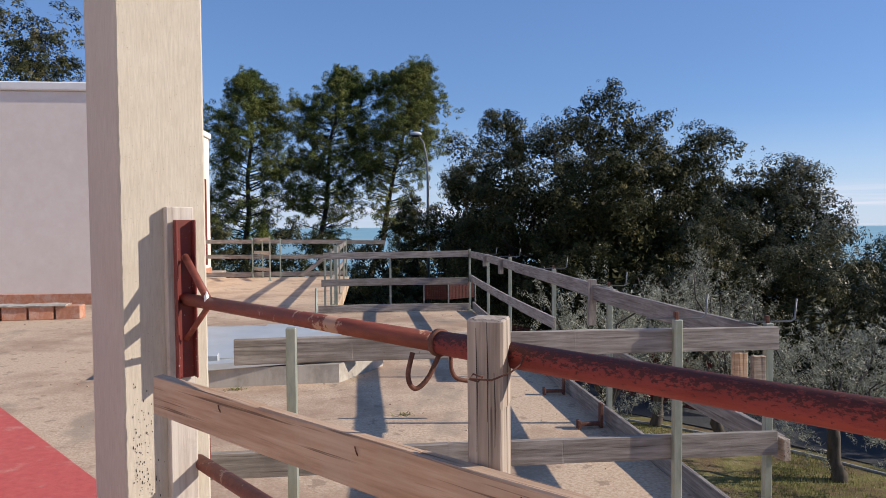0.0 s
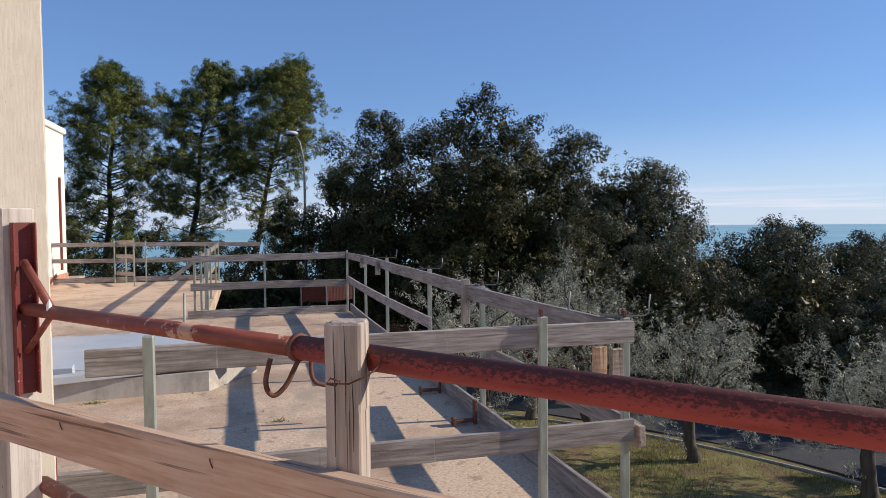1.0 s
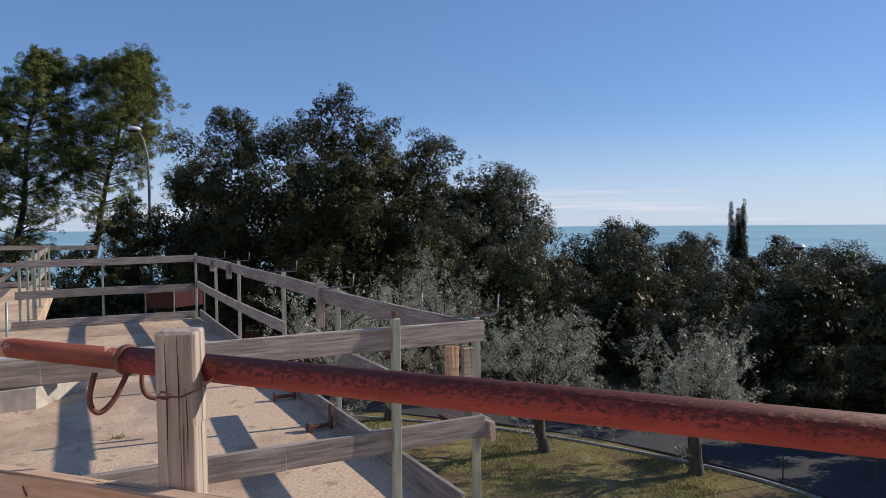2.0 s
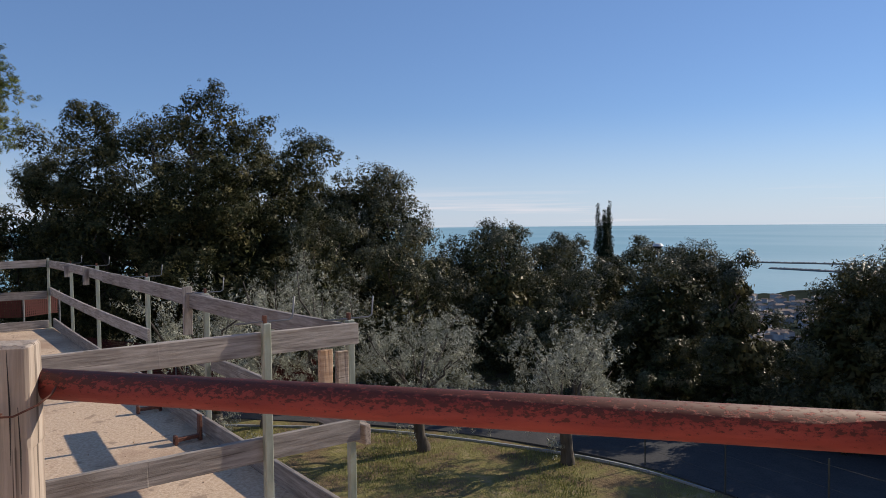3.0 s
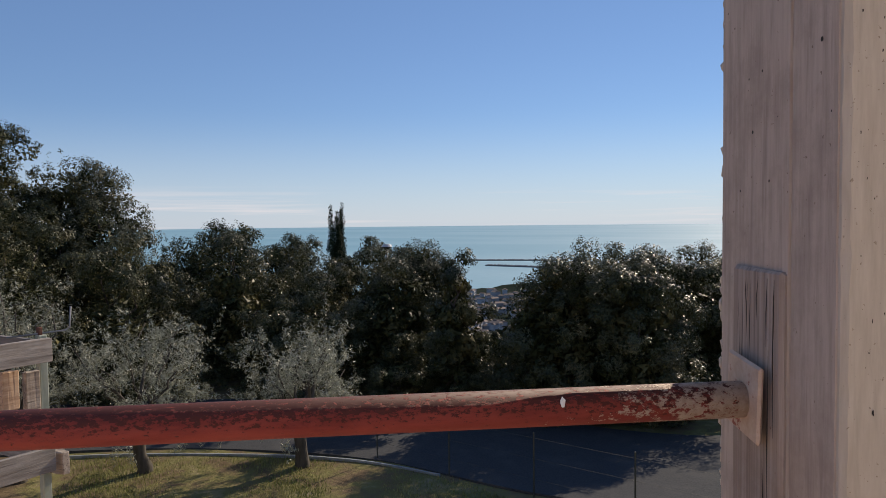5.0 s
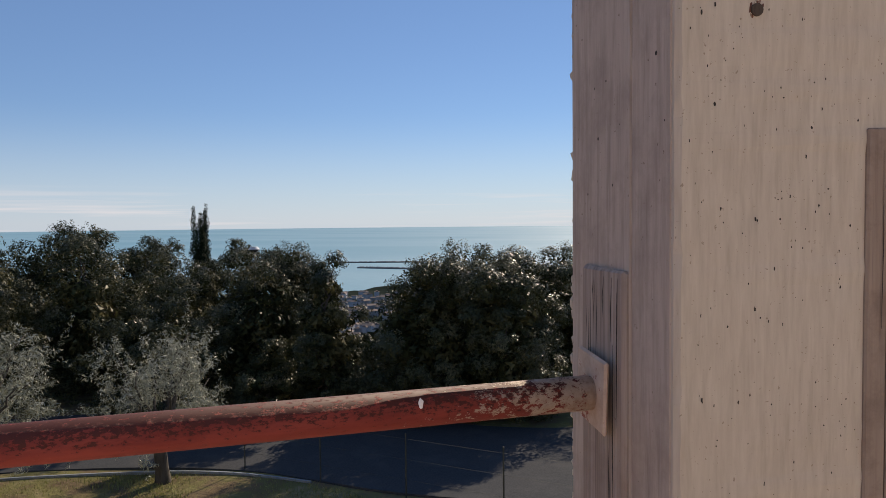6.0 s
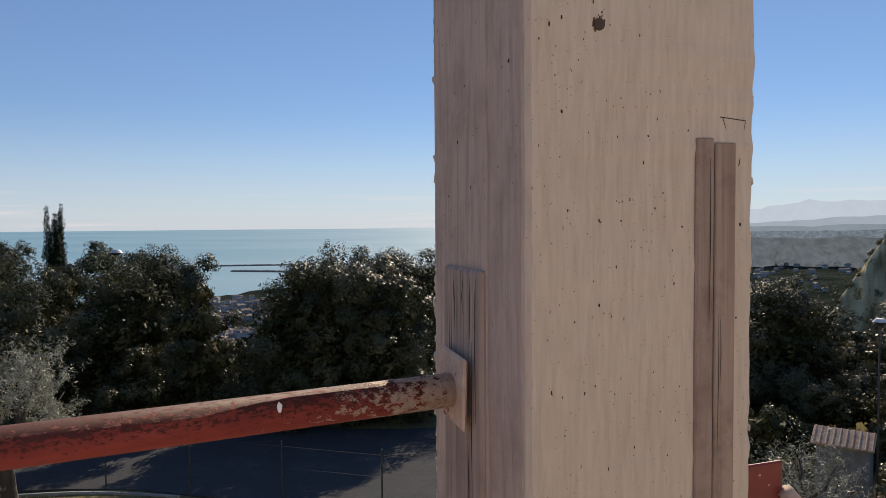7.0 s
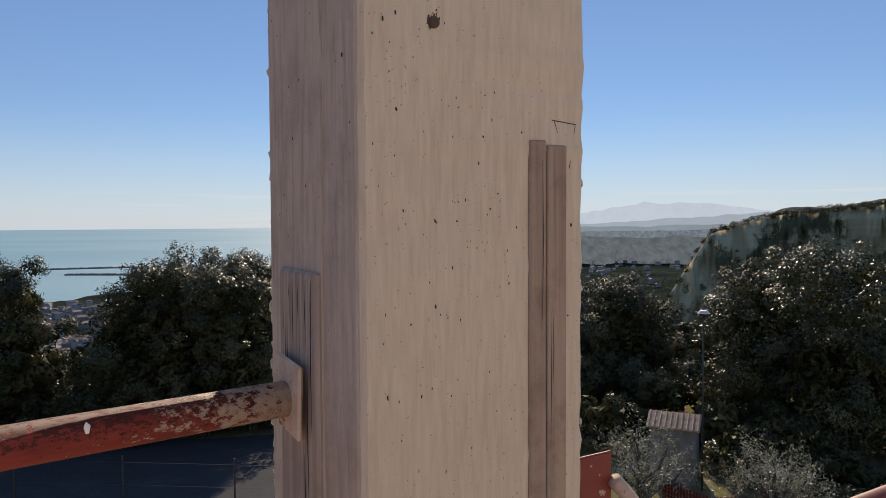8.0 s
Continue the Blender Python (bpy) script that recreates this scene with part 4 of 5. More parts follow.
rail("grey weathered boards along the terrace edge",
     ((1.60, 11.0, 1.075), (1.625, 7.2, 1.085), 0.10), ((1.60, 7.6, 1.09), (1.625, 4.5, 1.085), 0.105), ((1.595, 4.9, 1.085), (1.62, 2.75, 1.105), 0.10),
     ((1.60, 11.0, 0.70), (1.61, 6.0, 0.70), 0.10), ((1.625, 10.95, 0.26), (1.63, 6.3, 0.26), 0.13), ((1.60, 6.6, 0.25), (1.66, 2.9, 0.235), 0.13))
for _y, _z0, _z1 in ((9.5, 0.98, 1.12), (8.35, 0.96, 1.15), (4.85, 0.85, 1.18)):
    _q = thing("wood_block", "short upright wood block nailed on the rail", "wood block", group="blocks on the rail")
    plank((1.575, _y, _z0), (1.575, _y, _z1), 0.06, 0.024, M_GREY, "block", _q, 3)
rail("two grey weathered cross boards between posts",
     ((-0.50, 2.63, 1.125), (1.66, 2.70, 1.113), 0.095), ((-0.62, 2.63, 0.703), (1.66, 2.70, 0.68), 0.098))
rail("lower grey boards running outside the terrace corner",
     ((1.75, 5.2, 0.62), (1.72, 2.75, 0.64), 0.10))
_q = thing("wood_block", "pale wood blocks under the rail corner", "wood block")
plank((1.50, 2.76, 0.97), (1.56, 2.76, 0.97), 0.15, 0.03, M_WARM, "block", _q, 5)
plank((1.585, 2.76, 0.95), (1.64, 2.76, 0.95), 0.16, 0.03, M_POST, "block", _q, 6)
_q = thing("wood_block", "small wood block at the lower rail end", "wood block")
plank((1.69, 2.67, 0.655), (1.69, 2.80, 0.645), 0.09, 0.03, M_POST, "block", _q, 7)

# far cross rail and its posts
FY = 10.98
guard_post(1.58, FY + 0.03, FLOOR, 1.16, 90, bracket=False, label="white timber corner post")
guard_post(0.32, FY + 0.04, FLOOR, 1.12, 90, bracket=False)
rail("pale boards of the far cross rail",
     ((-0.72, FY, 1.075), (1.55, FY, 1.09), 0.10), ((-0.75, FY, 0.655), (1.55, FY, 0.655), 0.11), ((-0.80, FY, 0.25), (1.56, FY, 0.25), 0.11))
for _x, _y in ((-0.70, 11.1), (-0.62, 11.35), (-0.55, 11.75), (-0.60, 12.2)):
    guard_post(_x, _y, FLOOR, 1.16 + 0.06 * math.sin(_x * 30), 0, bracket=False, label="pale upright of the railing corner")
rail("boards along the inner terrace edge",
     ((-0.62, 11.1, 1.05), (-0.62, 18.4, 1.05), 0.10), ((-0.62, 11.1, 0.65), (-0.62, 18.4, 0.65), 0.10))
for _y in (14.0, 16.4, 18.3):
    guard_post(-0.6, _y, FLOOR, 1.13, 0, bracket=False)
rail("boards of the rail at the terrace end",
     ((-5.0, 18.5, 1.12), (0.4, 18.5, 1.06), 0.10), ((-5.0, 18.5, 0.75), (-0.6, 18.5, 0.70), 0.10), ((-5.0, 18.5, 0.27), (-0.6, 18.5, 0.27), 0.12))
for _x in (-4.4, -3.0, -2.75, -2.3):
    guard_post(_x, 18.45, FLOOR, 1.2, 90, bracket=False, label="pale upright of the end railing")
rail("short boards of the end railing frame", ((-3.0, 18.75, 1.16), (-2.4, 17.3, 1.2), 0.09), ((-3.0, 18.75, 0.82), (-2.4, 17.3, 0.86), 0.09), ((-3.0, 18.75, 0.40), (-2.4, 17.3, 0.46), 0.09))
guard_post(-2.42, 17.4, FLOOR, 1.28, 90, bracket=False, label="pale upright of the end railing")
_q = thing("brace_board", "slanting brace board against the railing", "plank")
plank((-1.75, 18.4, 0.23), (-0.75, 18.4, 1.0), 0.1, 0.03, M_GREY, "board", _q, 4)


# ---- small things on the terrace ----
def form_clamp(x, y, turn):
    c = thing("formwork_clamp", "rusty formwork clamp beside the toe board", "clamp", at=pose(x, y, FLOOR, 0, 0, turn), group="formwork clamps")
    part("jaw", box(0.02, 0.045, 0.17, (0, 0, 0.085), bevel=0.003), M_RUST, c)
    part("arm", box(0.17, 0.03, 0.025, (-0.085, 0, 0.03), bevel=0.003), M_RUST, c)
    part("stop", box(0.02, 0.045, 0.06, (-0.16, 0, 0.03), bevel=0.003), M_RUST, c)
    return c


form_clamp(1.565, 4.62, 4)
form_clamp(1.565, 5.55, -3)
_q = thing("steel_rod", "short upright steel rod in the slab", "steel rod", at=pose(-0.66, 8.6, FLOOR))
part("rod", tube([(0, 0, 0), (0.01, 0, 0.62)], 0.014, 8), M_ZINC, _q, smooth=True)


def weed(x, y, s, seed):
    rng = random.Random(seed)
    w = thing("weed", "small dry green weed growing on the floor", "weed", at=pose(x, y, FLOOR), group="weeds on the floor")
    bm = bmesh.new()
    for k in range(60):
        a, l = rng.uniform(0, 6.28), rng.uniform(0.3, 1) * s
        p = Vector((rng.gauss(0, s * 0.5), rng.gauss(0, s * 0.3), 0))
        d = Vector((math.cos(a), math.sin(a), rng.uniform(0.3, 0.9))) * l * 0.5
        n = Vector((-d.y, d.x, 0)).normalized() * 0.004
        bm.faces.new([bm.verts.new(p - n), bm.verts.new(p + n), bm.verts.new(p + d)])
    part("blades", bm, M_GRASS, w)["kind"] = "stuff"
    return w


for _k, (_x, _y, _s) in enumerate(((-1.15, 6.06, 0.10), (-0.05, 4.35, 0.14), (0.25, 5.1, 0.07), (-0.9, 4.9, 0.06), (0.1, 3.75, 0.05))):
    weed(_x, _y, _s, 40 + _k)


def rubble():
    """Crumbs of mortar and stone strewn over the floor."""
    rng = random.Random(14)
    bm = bmesh.new()
    for _ in range(260):
        x, y = rng.uniform(-6, 1.5), rng.uniform(3.0, 10.5)
        s = abs(rng.gauss(0, 0.005)) + 0.003
        m = pose(x, y, FLOOR + s * 0.3, rng.uniform(0, 360), rng.uniform(0, 360), 0) @ Matrix.Diagonal((s, s * rng.uniform(0.6, 1), s * 0.6, 1))
        bmesh.ops.create_icosphere(bm, subdivisions=1, radius=1, matrix=m)
    return tagged(part("rubble", bm, M_FLOOR), "crumbs of mortar strewn over the floor", "rubble", kind="stuff")


rubble()


# ---- trees ----
def leaf_cloud(name, centres, sizes, per, leaf, mat, seed, slim=0.5, droop=0.0, squash=0.7, out=None):
    """Many small leaves gathered in clusters. centres n x 3, sizes n; out: the way each cluster faces."""
    rng = np.random.default_rng(seed)
    n = len(centres)
    # per: leaves in all, shared out by the clusters' surfaces
    cnt = np.maximum(3, (per * sizes ** 2 / (sizes ** 2).sum()).astype(int))
    idx = np.repeat(np.arange(n), cnt)
    m = len(idx)
    d = rng.normal(size=(m, 3))
    d /= np.linalg.norm(d, axis=1)[:, None]
    rad = rng.uniform(0.35, 1.0, m) ** 0.6
    p = centres[idx] + d * (sizes[idx] * rad)[:, None] * np.array([1, 1, squash])
    nrm = d * (1.1 if out is None else 0.6) + rng.normal(size=(m, 3)) * 0.5 + np.array([0, 0, 0.25])
    if out is not None:
        nrm = nrm + out[idx] * 0.9
    nrm /= np.linalg.norm(nrm, axis=1)[:, None]
    w = rng.normal(size=(m, 3))
    w[:, 2] -= droop
    a = w - nrm * (w * nrm).sum(1)[:, None]
    a /= np.linalg.norm(a, axis=1)[:, None]
    b = np.cross(a, nrm)
    s = leaf * rng.uniform(0.6, 1.35, m)[:, None]
    A, B = a * s, b * s * slim
    tri = np.stack([p - A * 0.5 + B * 0.25, p - B * 0.5, p + A * 0.6], 1).reshape(-1, 3)
    return arrays_mesh(name, tri, np.arange(3 * m).reshape(m, 3), mat)


def limb_points(a, b, rng, n=5, sway=0.12):
    a, b = Vector(a), Vector(b)
    l = (b - a).length
    return [a.lerp(b, k / n) + (Vector((rng.uniform(-1, 1), rng.uniform(-1, 1), rng.uniform(-0.5, 0.5))) * sway * l * 0.5 if 0 < k < n else Vector()) for k in range(n + 1)]


def crown_points(n, rx, ry, z0, z1, seed, shape="dome", shell=0.55):
    """Cluster centres in an uneven crown."""
    rng = np.random.default_rng(seed)
    out = []
    ph = rng.uniform(0, 6.28, 6)
    while len(out) < n:
        v = rng.normal(size=3)
        v /= np.linalg.norm(v)
        th = math.atan2(v[1], v[0])
        lump = 1 + 0.18 * math.sin(3 * th + ph[0] + 2.2 * v[2]) + 0.15 * math.sin(5 * th + ph[1] - 5 * v[2]) + 0.14 * math.sin(9 * th + ph[2] + 9 * v[2])
        q = rng.uniform(shell, 1.0)
        r = q * lump
        f = 0.5 + 0.5 * v[2] * q * (1 + 0.10 * math.sin(4 * th + ph[3]) + 0.08 * math.sin(11 * th + ph[4]))
        z = z0 + (z1 - z0) * f
        if shape == "cone":
            k = 1.15 * (1.0 - 0.75 * max(0, f)) ** 0.8
        elif shape == "low":
            k = 1.0
        else:
            k = 1.0
        out.append((v[0] * r * rx * k, v[1] * r * ry * k, z))
    return np.array(out)


def broad_tree(name, at, height, rx, ry, label, seed, mat=M_OAK, n=430, per=32000, leaf=0.090, low=0.0, shape="dome", cat="tree", slim=0.62, bark=M_BARK):
    """A trunk with limbs and a crown of many lobes, each covered with leafy tufts and dark inside."""
    rng = random.Random(seed)
    nr = np.random.default_rng(seed)
    t = thing(name, label, cat, at=Matrix.Translation(at))
    bm = tube(limb_points((0, 0, -0.2), (rng.uniform(-0.3, 0.3), rng.uniform(-0.3, 0.3), height * 0.45), rng), [0.045 * height * (1 - 0.1 * k) * 0.5 for k in range(6)], 8)
    part("trunk", bm, bark, t, smooth=True)
    nl = max(16, n // 6)
    R = nr.uniform(0.13, 0.27, nl) * min(rx, height * 0.4) + 0.10
    pts = crown_points(nl, rx * 0.90, ry * 0.90, height * low - 0.6, height - 0.30, seed, shape, 0.66)
    pts[:, 2] = np.maximum(pts[:, 2], 0.3)
    # three lobes close together at the very top
    for k, drop in enumerate((0.05, 0.35, 0.55)):
        pts[k] = (math.cos(k * 2.1 + seed) * rx * 0.22, math.sin(k * 2.1 + seed) * ry * 0.22, height - R[k] - drop)
    for k in range(7):
        q = pts[nr.integers(nl)] * np.array([0.85, 0.85, 0.95])
        z = height * rng.uniform(0.12, 0.42)
        part("limb", tube(limb_points((0, 0, z), q, rng, 6, 0.18), [0.011 * height * (1 - 0.14 * j) + 0.004 for j in range(7)], 6), bark, t, smooth=True)
    # tufts over each lobe, most of them on its outer side
    nt = 17
    li = np.repeat(np.arange(nl), nt)
    axis = np.stack([pts[:, 0] / rx, pts[:, 1] / ry, (pts[:, 2] - height * 0.42) / (height * 0.5)], 1)
    axis /= np.linalg.norm(axis, axis=1)[:, None] + 1e-6
    d = nr.normal(size=(len(li), 3)) + axis[li] * 0.75 + np.array([0, 0, 0.25])
    d /= np.linalg.norm(d, axis=1)[:, None]
    q = nr.uniform(0.72, 1.06, len(li))
    spur = nr.random(len(li)) < 0.09
    q = np.where(spur, nr.uniform(1.06, 1.32, len(li)), q)
    c = pts[li] + d * (R[li] * q)[:, None] * np.array([1, 1, 0.88])
    c[:, 2] = np.maximum(c[:, 2], 0.15)
    sz = np.where(spur, nr.uniform(0.06, 0.11, len(li)), nr.uniform(0.10, 0.22, len(li))) * (rx / 2.6) ** 0.5
    ob = new("crown", leaf_cloud("crown", c, sz, per, leaf, mat, seed, slim, 0.0, 0.85, d))
    ob.parent = t
    # the shaded inner twigs and leaves that close the crown
    near = leaf < 0.07
    deep = crown_points(nl, rx * 0.54, ry * 0.54, height * low + 0.3, height * 0.80, seed + 5, shape, 0.1)
    for k, (mid, size, count, long) in enumerate(((pts, R * 0.78, per * 0.17, 0.10 if near else 0.15), (deep, R * 1.2, per * 0.15, 0.19))):
        ob = new("inner_foliage", leaf_cloud("inner_foliage", mid, size, max(1200, count), long, M_OAK, seed + 1 + k, 0.72))
        ob.parent = t
    return t


def pine_tree(at, height, lean, seed, label, width=2.6, clear=0.3):
    rng = random.Random(seed)
    nr = np.random.default_rng(seed)
    t = thing("pine_tree", label, "tree", at=Matrix.Translation(at), group="tall pines")
    tip = Vector((lean, 0, height * 0.93))
    spine = limb_points((0, 0, -0.2), tip, rng, 8, 0.03)
    part("trunk", tube(spine, [0.21 * (1 - 0.11 * k) + 0.015 for k in range(9)], 9), M_BARK, t, smooth=True)
    cs, ss, ds = [], [], []
    nb = 105
    for k in range(nb):
        f = clear + (0.985 - clear) * ((k + rng.random() * 0.7) / nb) ** 0.82
        g = f * 8
        i = min(int(g), 7)
        root = spine[i].lerp(spine[i + 1], g - i)
        u = (f - clear) / (1 - clear)
        reach = width * float(np.interp(u, [0, 0.3, 0.6, 0.85, 1], [0.5, 0.85, 1.0, 0.72, 0.12])) * rng.uniform(0.5, 1.15)
        a = rng.uniform(0, 6.283)
        sparse = u < 0.28
        end = root + Vector((math.cos(a) * reach, math.sin(a) * reach, reach * rng.uniform(0.0, 0.35) + reach * 0.30 * u))
        pts = limb_points(root, end, rng, 5, 0.12)
        part("branch", tube(pts, [0.045 * (1 - f * 0.5) * (1 - 0.17 * j) + 0.005 for j in range(6)], 5), M_BARK, t, smooth=True)
        side = Vector((-math.sin(a), math.cos(a), 0))
        for j in range(9 if sparse else 24):
            e = rng.uniform(0.38, 1.04)
            fan = reach * 0.36 * (1.15 - e * 0.6)
            cs.append(root.lerp(end, e) + side * rng.gauss(0, fan) + Vector((0, 0, rng.gauss(0.08, 0.24))))
            ss.append(rng.uniform(0.13, 0.27))
            ds.append((math.cos(a) * 0.4, math.sin(a) * 0.4, 0.75))
    ob = new("crown", leaf_cloud("crown", np.array([tuple(c) for c in cs]), np.array(ss), 85000, 0.21, M_PINE, seed, 0.24, -0.5, 0.8, np.array(ds)))
    ob.parent = t
    return t


def olive_tree(at, height, r, seed, label):
    rng = random.Random(seed)
    nr = np.random.default_rng(seed)
    t = thing("olive_tree", label, "tree", at=Matrix.Translation(at), group="olive trees")
    fork = Vector((rng.uniform(-0.1, 0.1), rng.uniform(-0.1, 0.1), height * 0.30))
    part("trunk", tube(limb_points((0, 0, -0.15), fork, rng, 5, 0.09), [0.17, 0.14, 0.12, 0.115, 0.115, 0.10], 9), M_OLIVEBARK, t, smooth=True)
    cs, ss = [], []
    g = min(1.0, r / 1.4)
    for k in range(9):
        a = k * 2.4 + rng.uniform(-0.3, 0.3)
        e = Vector((math.cos(a) * r * rng.uniform(0.35, 0.9), math.sin(a) * r * rng.uniform(0.35, 0.9), height * rng.uniform(0.6, 0.93)))
        pts = limb_points(fork, e, rng, 5, 0.2)
        part("limb", tube(pts, [0.05, 0.04, 0.03, 0.022, 0.015, 0.008], 6), M_OLIVEBARK, t, smooth=True)
        for j in range(24):
            low = rng.random() < 0.35
            q = fork.lerp(e, rng.uniform(0.5, 1.05)) + Vector((rng.gauss(0, 0.22), rng.gauss(0, 0.22), rng.gauss(-0.05, 0.2))) * g
            if low:
                q += Vector((math.cos(a) * r * 0.25, math.sin(a) * r * 0.25, -height * rng.uniform(0.05, 0.30)))
            rise = (rng.uniform(-0.40, 0.05) if low else rng.uniform(0.05, 0.70)) * g
            s = q + Vector((rng.gauss(0, 0.2), rng.gauss(0, 0.2), rise))
            if s.z < 0.3:
                continue
            for f in (0.0, 0.2, 0.4, 0.6, 0.8, 1.0):
                cs.append(q.lerp(s, f))
                ss.append(0.085 - 0.045 * f + rng.uniform(0, 0.03))
    ob = new("crown", leaf_cloud("crown", np.array([tuple(c) for c in cs]), np.array(ss), int(17000 * g * g), 0.072 * g ** 0.5, M_OLIVE, seed, 0.26, 0.3, 0.9))
    ob.parent = t
    return t


def ground_at(p):
    return float(land_height(np.array(math.degrees(math.atan2(p.x, p.y))), np.array(math.hypot(p.x, p.y))))


def oak_at(b, d, top, rx, label, seed, **kw):
    """top: tangent of the height of its top above the eye."""
    if d < 23.5 and "leaf" not in kw:
        kw["leaf"], kw["per"] = 0.060, int(kw.get("per", 38000) * 1.2)
        kw.setdefault("mat", M_OAKGLOSS)
    p = bearing(b, d)
    p.z = ground_at(p)
    return broad_tree(kw.pop("name", "oak_tree"), p, 1.6 + top * d - p.z, rx, kw.pop("ry", rx), label, seed, **kw)


def pine_at(b, d, top, lean, seed, label, **kw):
    p = bearing(b, d)
    p.z = ground_at(p)
    return pine_tree(p, 1.6 + top * d - p.z, lean, seed, label, **kw)


pine_at(-9.9, 40, 0.226, 0.4, 31, "tall pine with a dense dark green crown", width=2.8, clear=0.12)
pine_at(-4.7, 41, 0.234, 1.8, 32, "tall leaning pine with open lower branches", width=2.8, clear=0.24)
pine_at(-1.0, 41, 0.240, 3.5, 33, "tall leaning pine with a sunlit crown", width=3.3, clear=0.40)
oak_at(-25.5, 36, 0.268, 5.0, "dark evergreen tree behind the white building", 34, n=700, per=70000, leaf=0.13)
# evergreen oaks along the road
oak_at(8.6, 30, 0.125, 2.6, "dense evergreen oak with dark foliage", 41)
oak_at(7.6, 29, 0.088, 1.9, "dense evergreen oak beside a street lamp", 88)
oak_at(3.4, 31, 0.040, 1.0, "slim dark evergreen beside a street lamp", 89, n=200, per=14000)
oak_at(14.6, 27, 0.138, 3.2, "dense evergreen oak with dark foliage", 42)
oak_at(11.3, 27.5, 0.162, 2.0, "dense evergreen oak with a pointed crown", 66)
oak_at(16.6, 26.5, 0.158, 2.2, "dense evergreen oak with brownish tips", 67)
oak_at(22.3, 26, 0.152, 2.4, "dense evergreen oak with brownish tips", 68)
oak_at(19.0, 25.5, 0.186, 2.5, "tall dense evergreen oak with brownish tips", 83, n=480)
oak_at(24.6, 27, 0.118, 3.0, "dense evergreen oak with dark foliage", 44)
oak_at(27.6, 28, 0.128, 2.0, "dense evergreen oak with dark foliage", 45)
oak_at(30.0, 27.5, 0.072, 1.9, "dense evergreen oak with dark foliage", 91)
oak_at(32.4, 26.5, 0.094, 3.3, "grey-green tree with a tapering crown", 46, mat=M_OAK2, shape="cone", n=460)
oak_at(42.2, 30, 0.006, 3.0, "rounded evergreen oak in shade", 47)
oak_at(46.5, 31, -0.012, 2.6, "low evergreen oak in shade", 48, mat=M_OAK2)
oak_at(52.5, 27, -0.028, 2.8, "low evergreen oak in shade", 49)
oak_at(57.0, 22, -0.023, 1.8, "grey-green oak with glinting leaves", 50, mat=M_OAK2, n=480)
oak_at(71.0, 19, -0.022, 2.1, "evergreen oak with spreading twigs", 51, n=480)
oak_at(76.5, 20, -0.034, 2.6, "evergreen oak with spreading twigs", 52)
oak_at(79.0, 20.5, -0.035, 2.8, "evergreen oak in shade", 53)
oak_at(101.0, 20.5, -0.09, 2.0, "evergreen oak in shade", 55)
oak_at(105.2, 19, -0.070, 1.8, "grey-green oak beside a street lamp", 56, mat=M_OAK2)
oak_at(116.0, 18, -0.045, 2.1, "evergreen oak with grey-green leaves", 57, mat=M_OAK2, n=480)
oak_at(121.0, 17, -0.02, 2.9, "large dark evergreen oak", 58, n=480)
oak_at(110.2, 25, -0.135, 1.7, "shaded evergreen oak lower on the slope", 84, n=300)
oak_at(112.5, 22, -0.16, 1.5, "shaded evergreen oak lower on the slope", 85, n=300)
oak_at(60.0, 18.2, -0.036, 1.05, "slim evergreen oak beside the lane", 87, n=220, per=17000)
oak_at(74.0, 17.0, -0.028, 1.8, "evergreen oak shading the lane", 90, n=380)
oak_at(67.5, 17.2, -0.042, 1.6, "evergreen oak leaning over the lane", 86, n=380)
oak_at(38.0, 34, -0.05, 2.6, "low scrubby oak at the slope edge", 59)
oak_at(63.2, 24, -0.155, 1.8, "low pale scrub tree", 60, mat=M_OAK2)

oak_at(50.0, 23.5, -0.055, 2.2, "evergreen oak shading the lane", 63)
oak_at(44.0, 24.5, -0.06, 2.2, "evergreen oak shading the lane", 64)
oak_at(60.0, 21.0, -0.165, 1.4, "low evergreen oak by the lane", 65)
for _k in range(10):
    oak_at(-14.5 + 2.7 * _k, 34 + (_k * 7 % 4), 0.006 - 0.013 * (_k % 3), 2.1, "dark scrub under the pines", 300 + _k, name="shrub", cat="shrub", n=150, per=12000)
for _k in range(8):
    oak_at(-14.0 + 2.3 * _k, 25.5 + (_k * 5 % 3), -0.058 - 0.012 * (_k % 3), 1.5, "dark scrub beyond the terrace rail", 330 + _k, name="shrub", cat="shrub", n=150, per=12000)
for _k, (_x, _y, _z) in enumerate(((10.3, 20.0, 2.4), (11.8, 17.6, 1.5), (8.2, 22.2, 2.8), (17.0, 9.0, -1.5), (16.6, 11.8, 1.0), (16.2, 14.3, 0.9), (15.4, 17.0, 1.4), (13.6, 20.0, 0.6), (14.3, 13.2, -0.2))):
    _b, _d = math.degrees(math.atan2(_x, _y)), math.hypot(_x, _y)
    oak_at(_b, _d, (_z - 1.6) / _d, 1.9, "low evergreen oak at the lane's edge", 400 + _k, n=260, per=17000)
_rs = random.Random(5)
for _k in range(17):
    _b = 33 + _k * 5.6 + _rs.uniform(-1, 1)
    _d = _rs.uniform(18.5, 21.5) + (5 if _b < 52 else 0)
    if 79 < _b < 99:
        continue
    if _b > 101:
        _d -= 2.5
    oak_at(_b, _d, -(4.75 - _rs.uniform(1.0, 1.7)) / _d, 1.5, "dark evergreen shrub under the trees", 200 + _k, name="shrub", cat="shrub", n=110, per=6000)

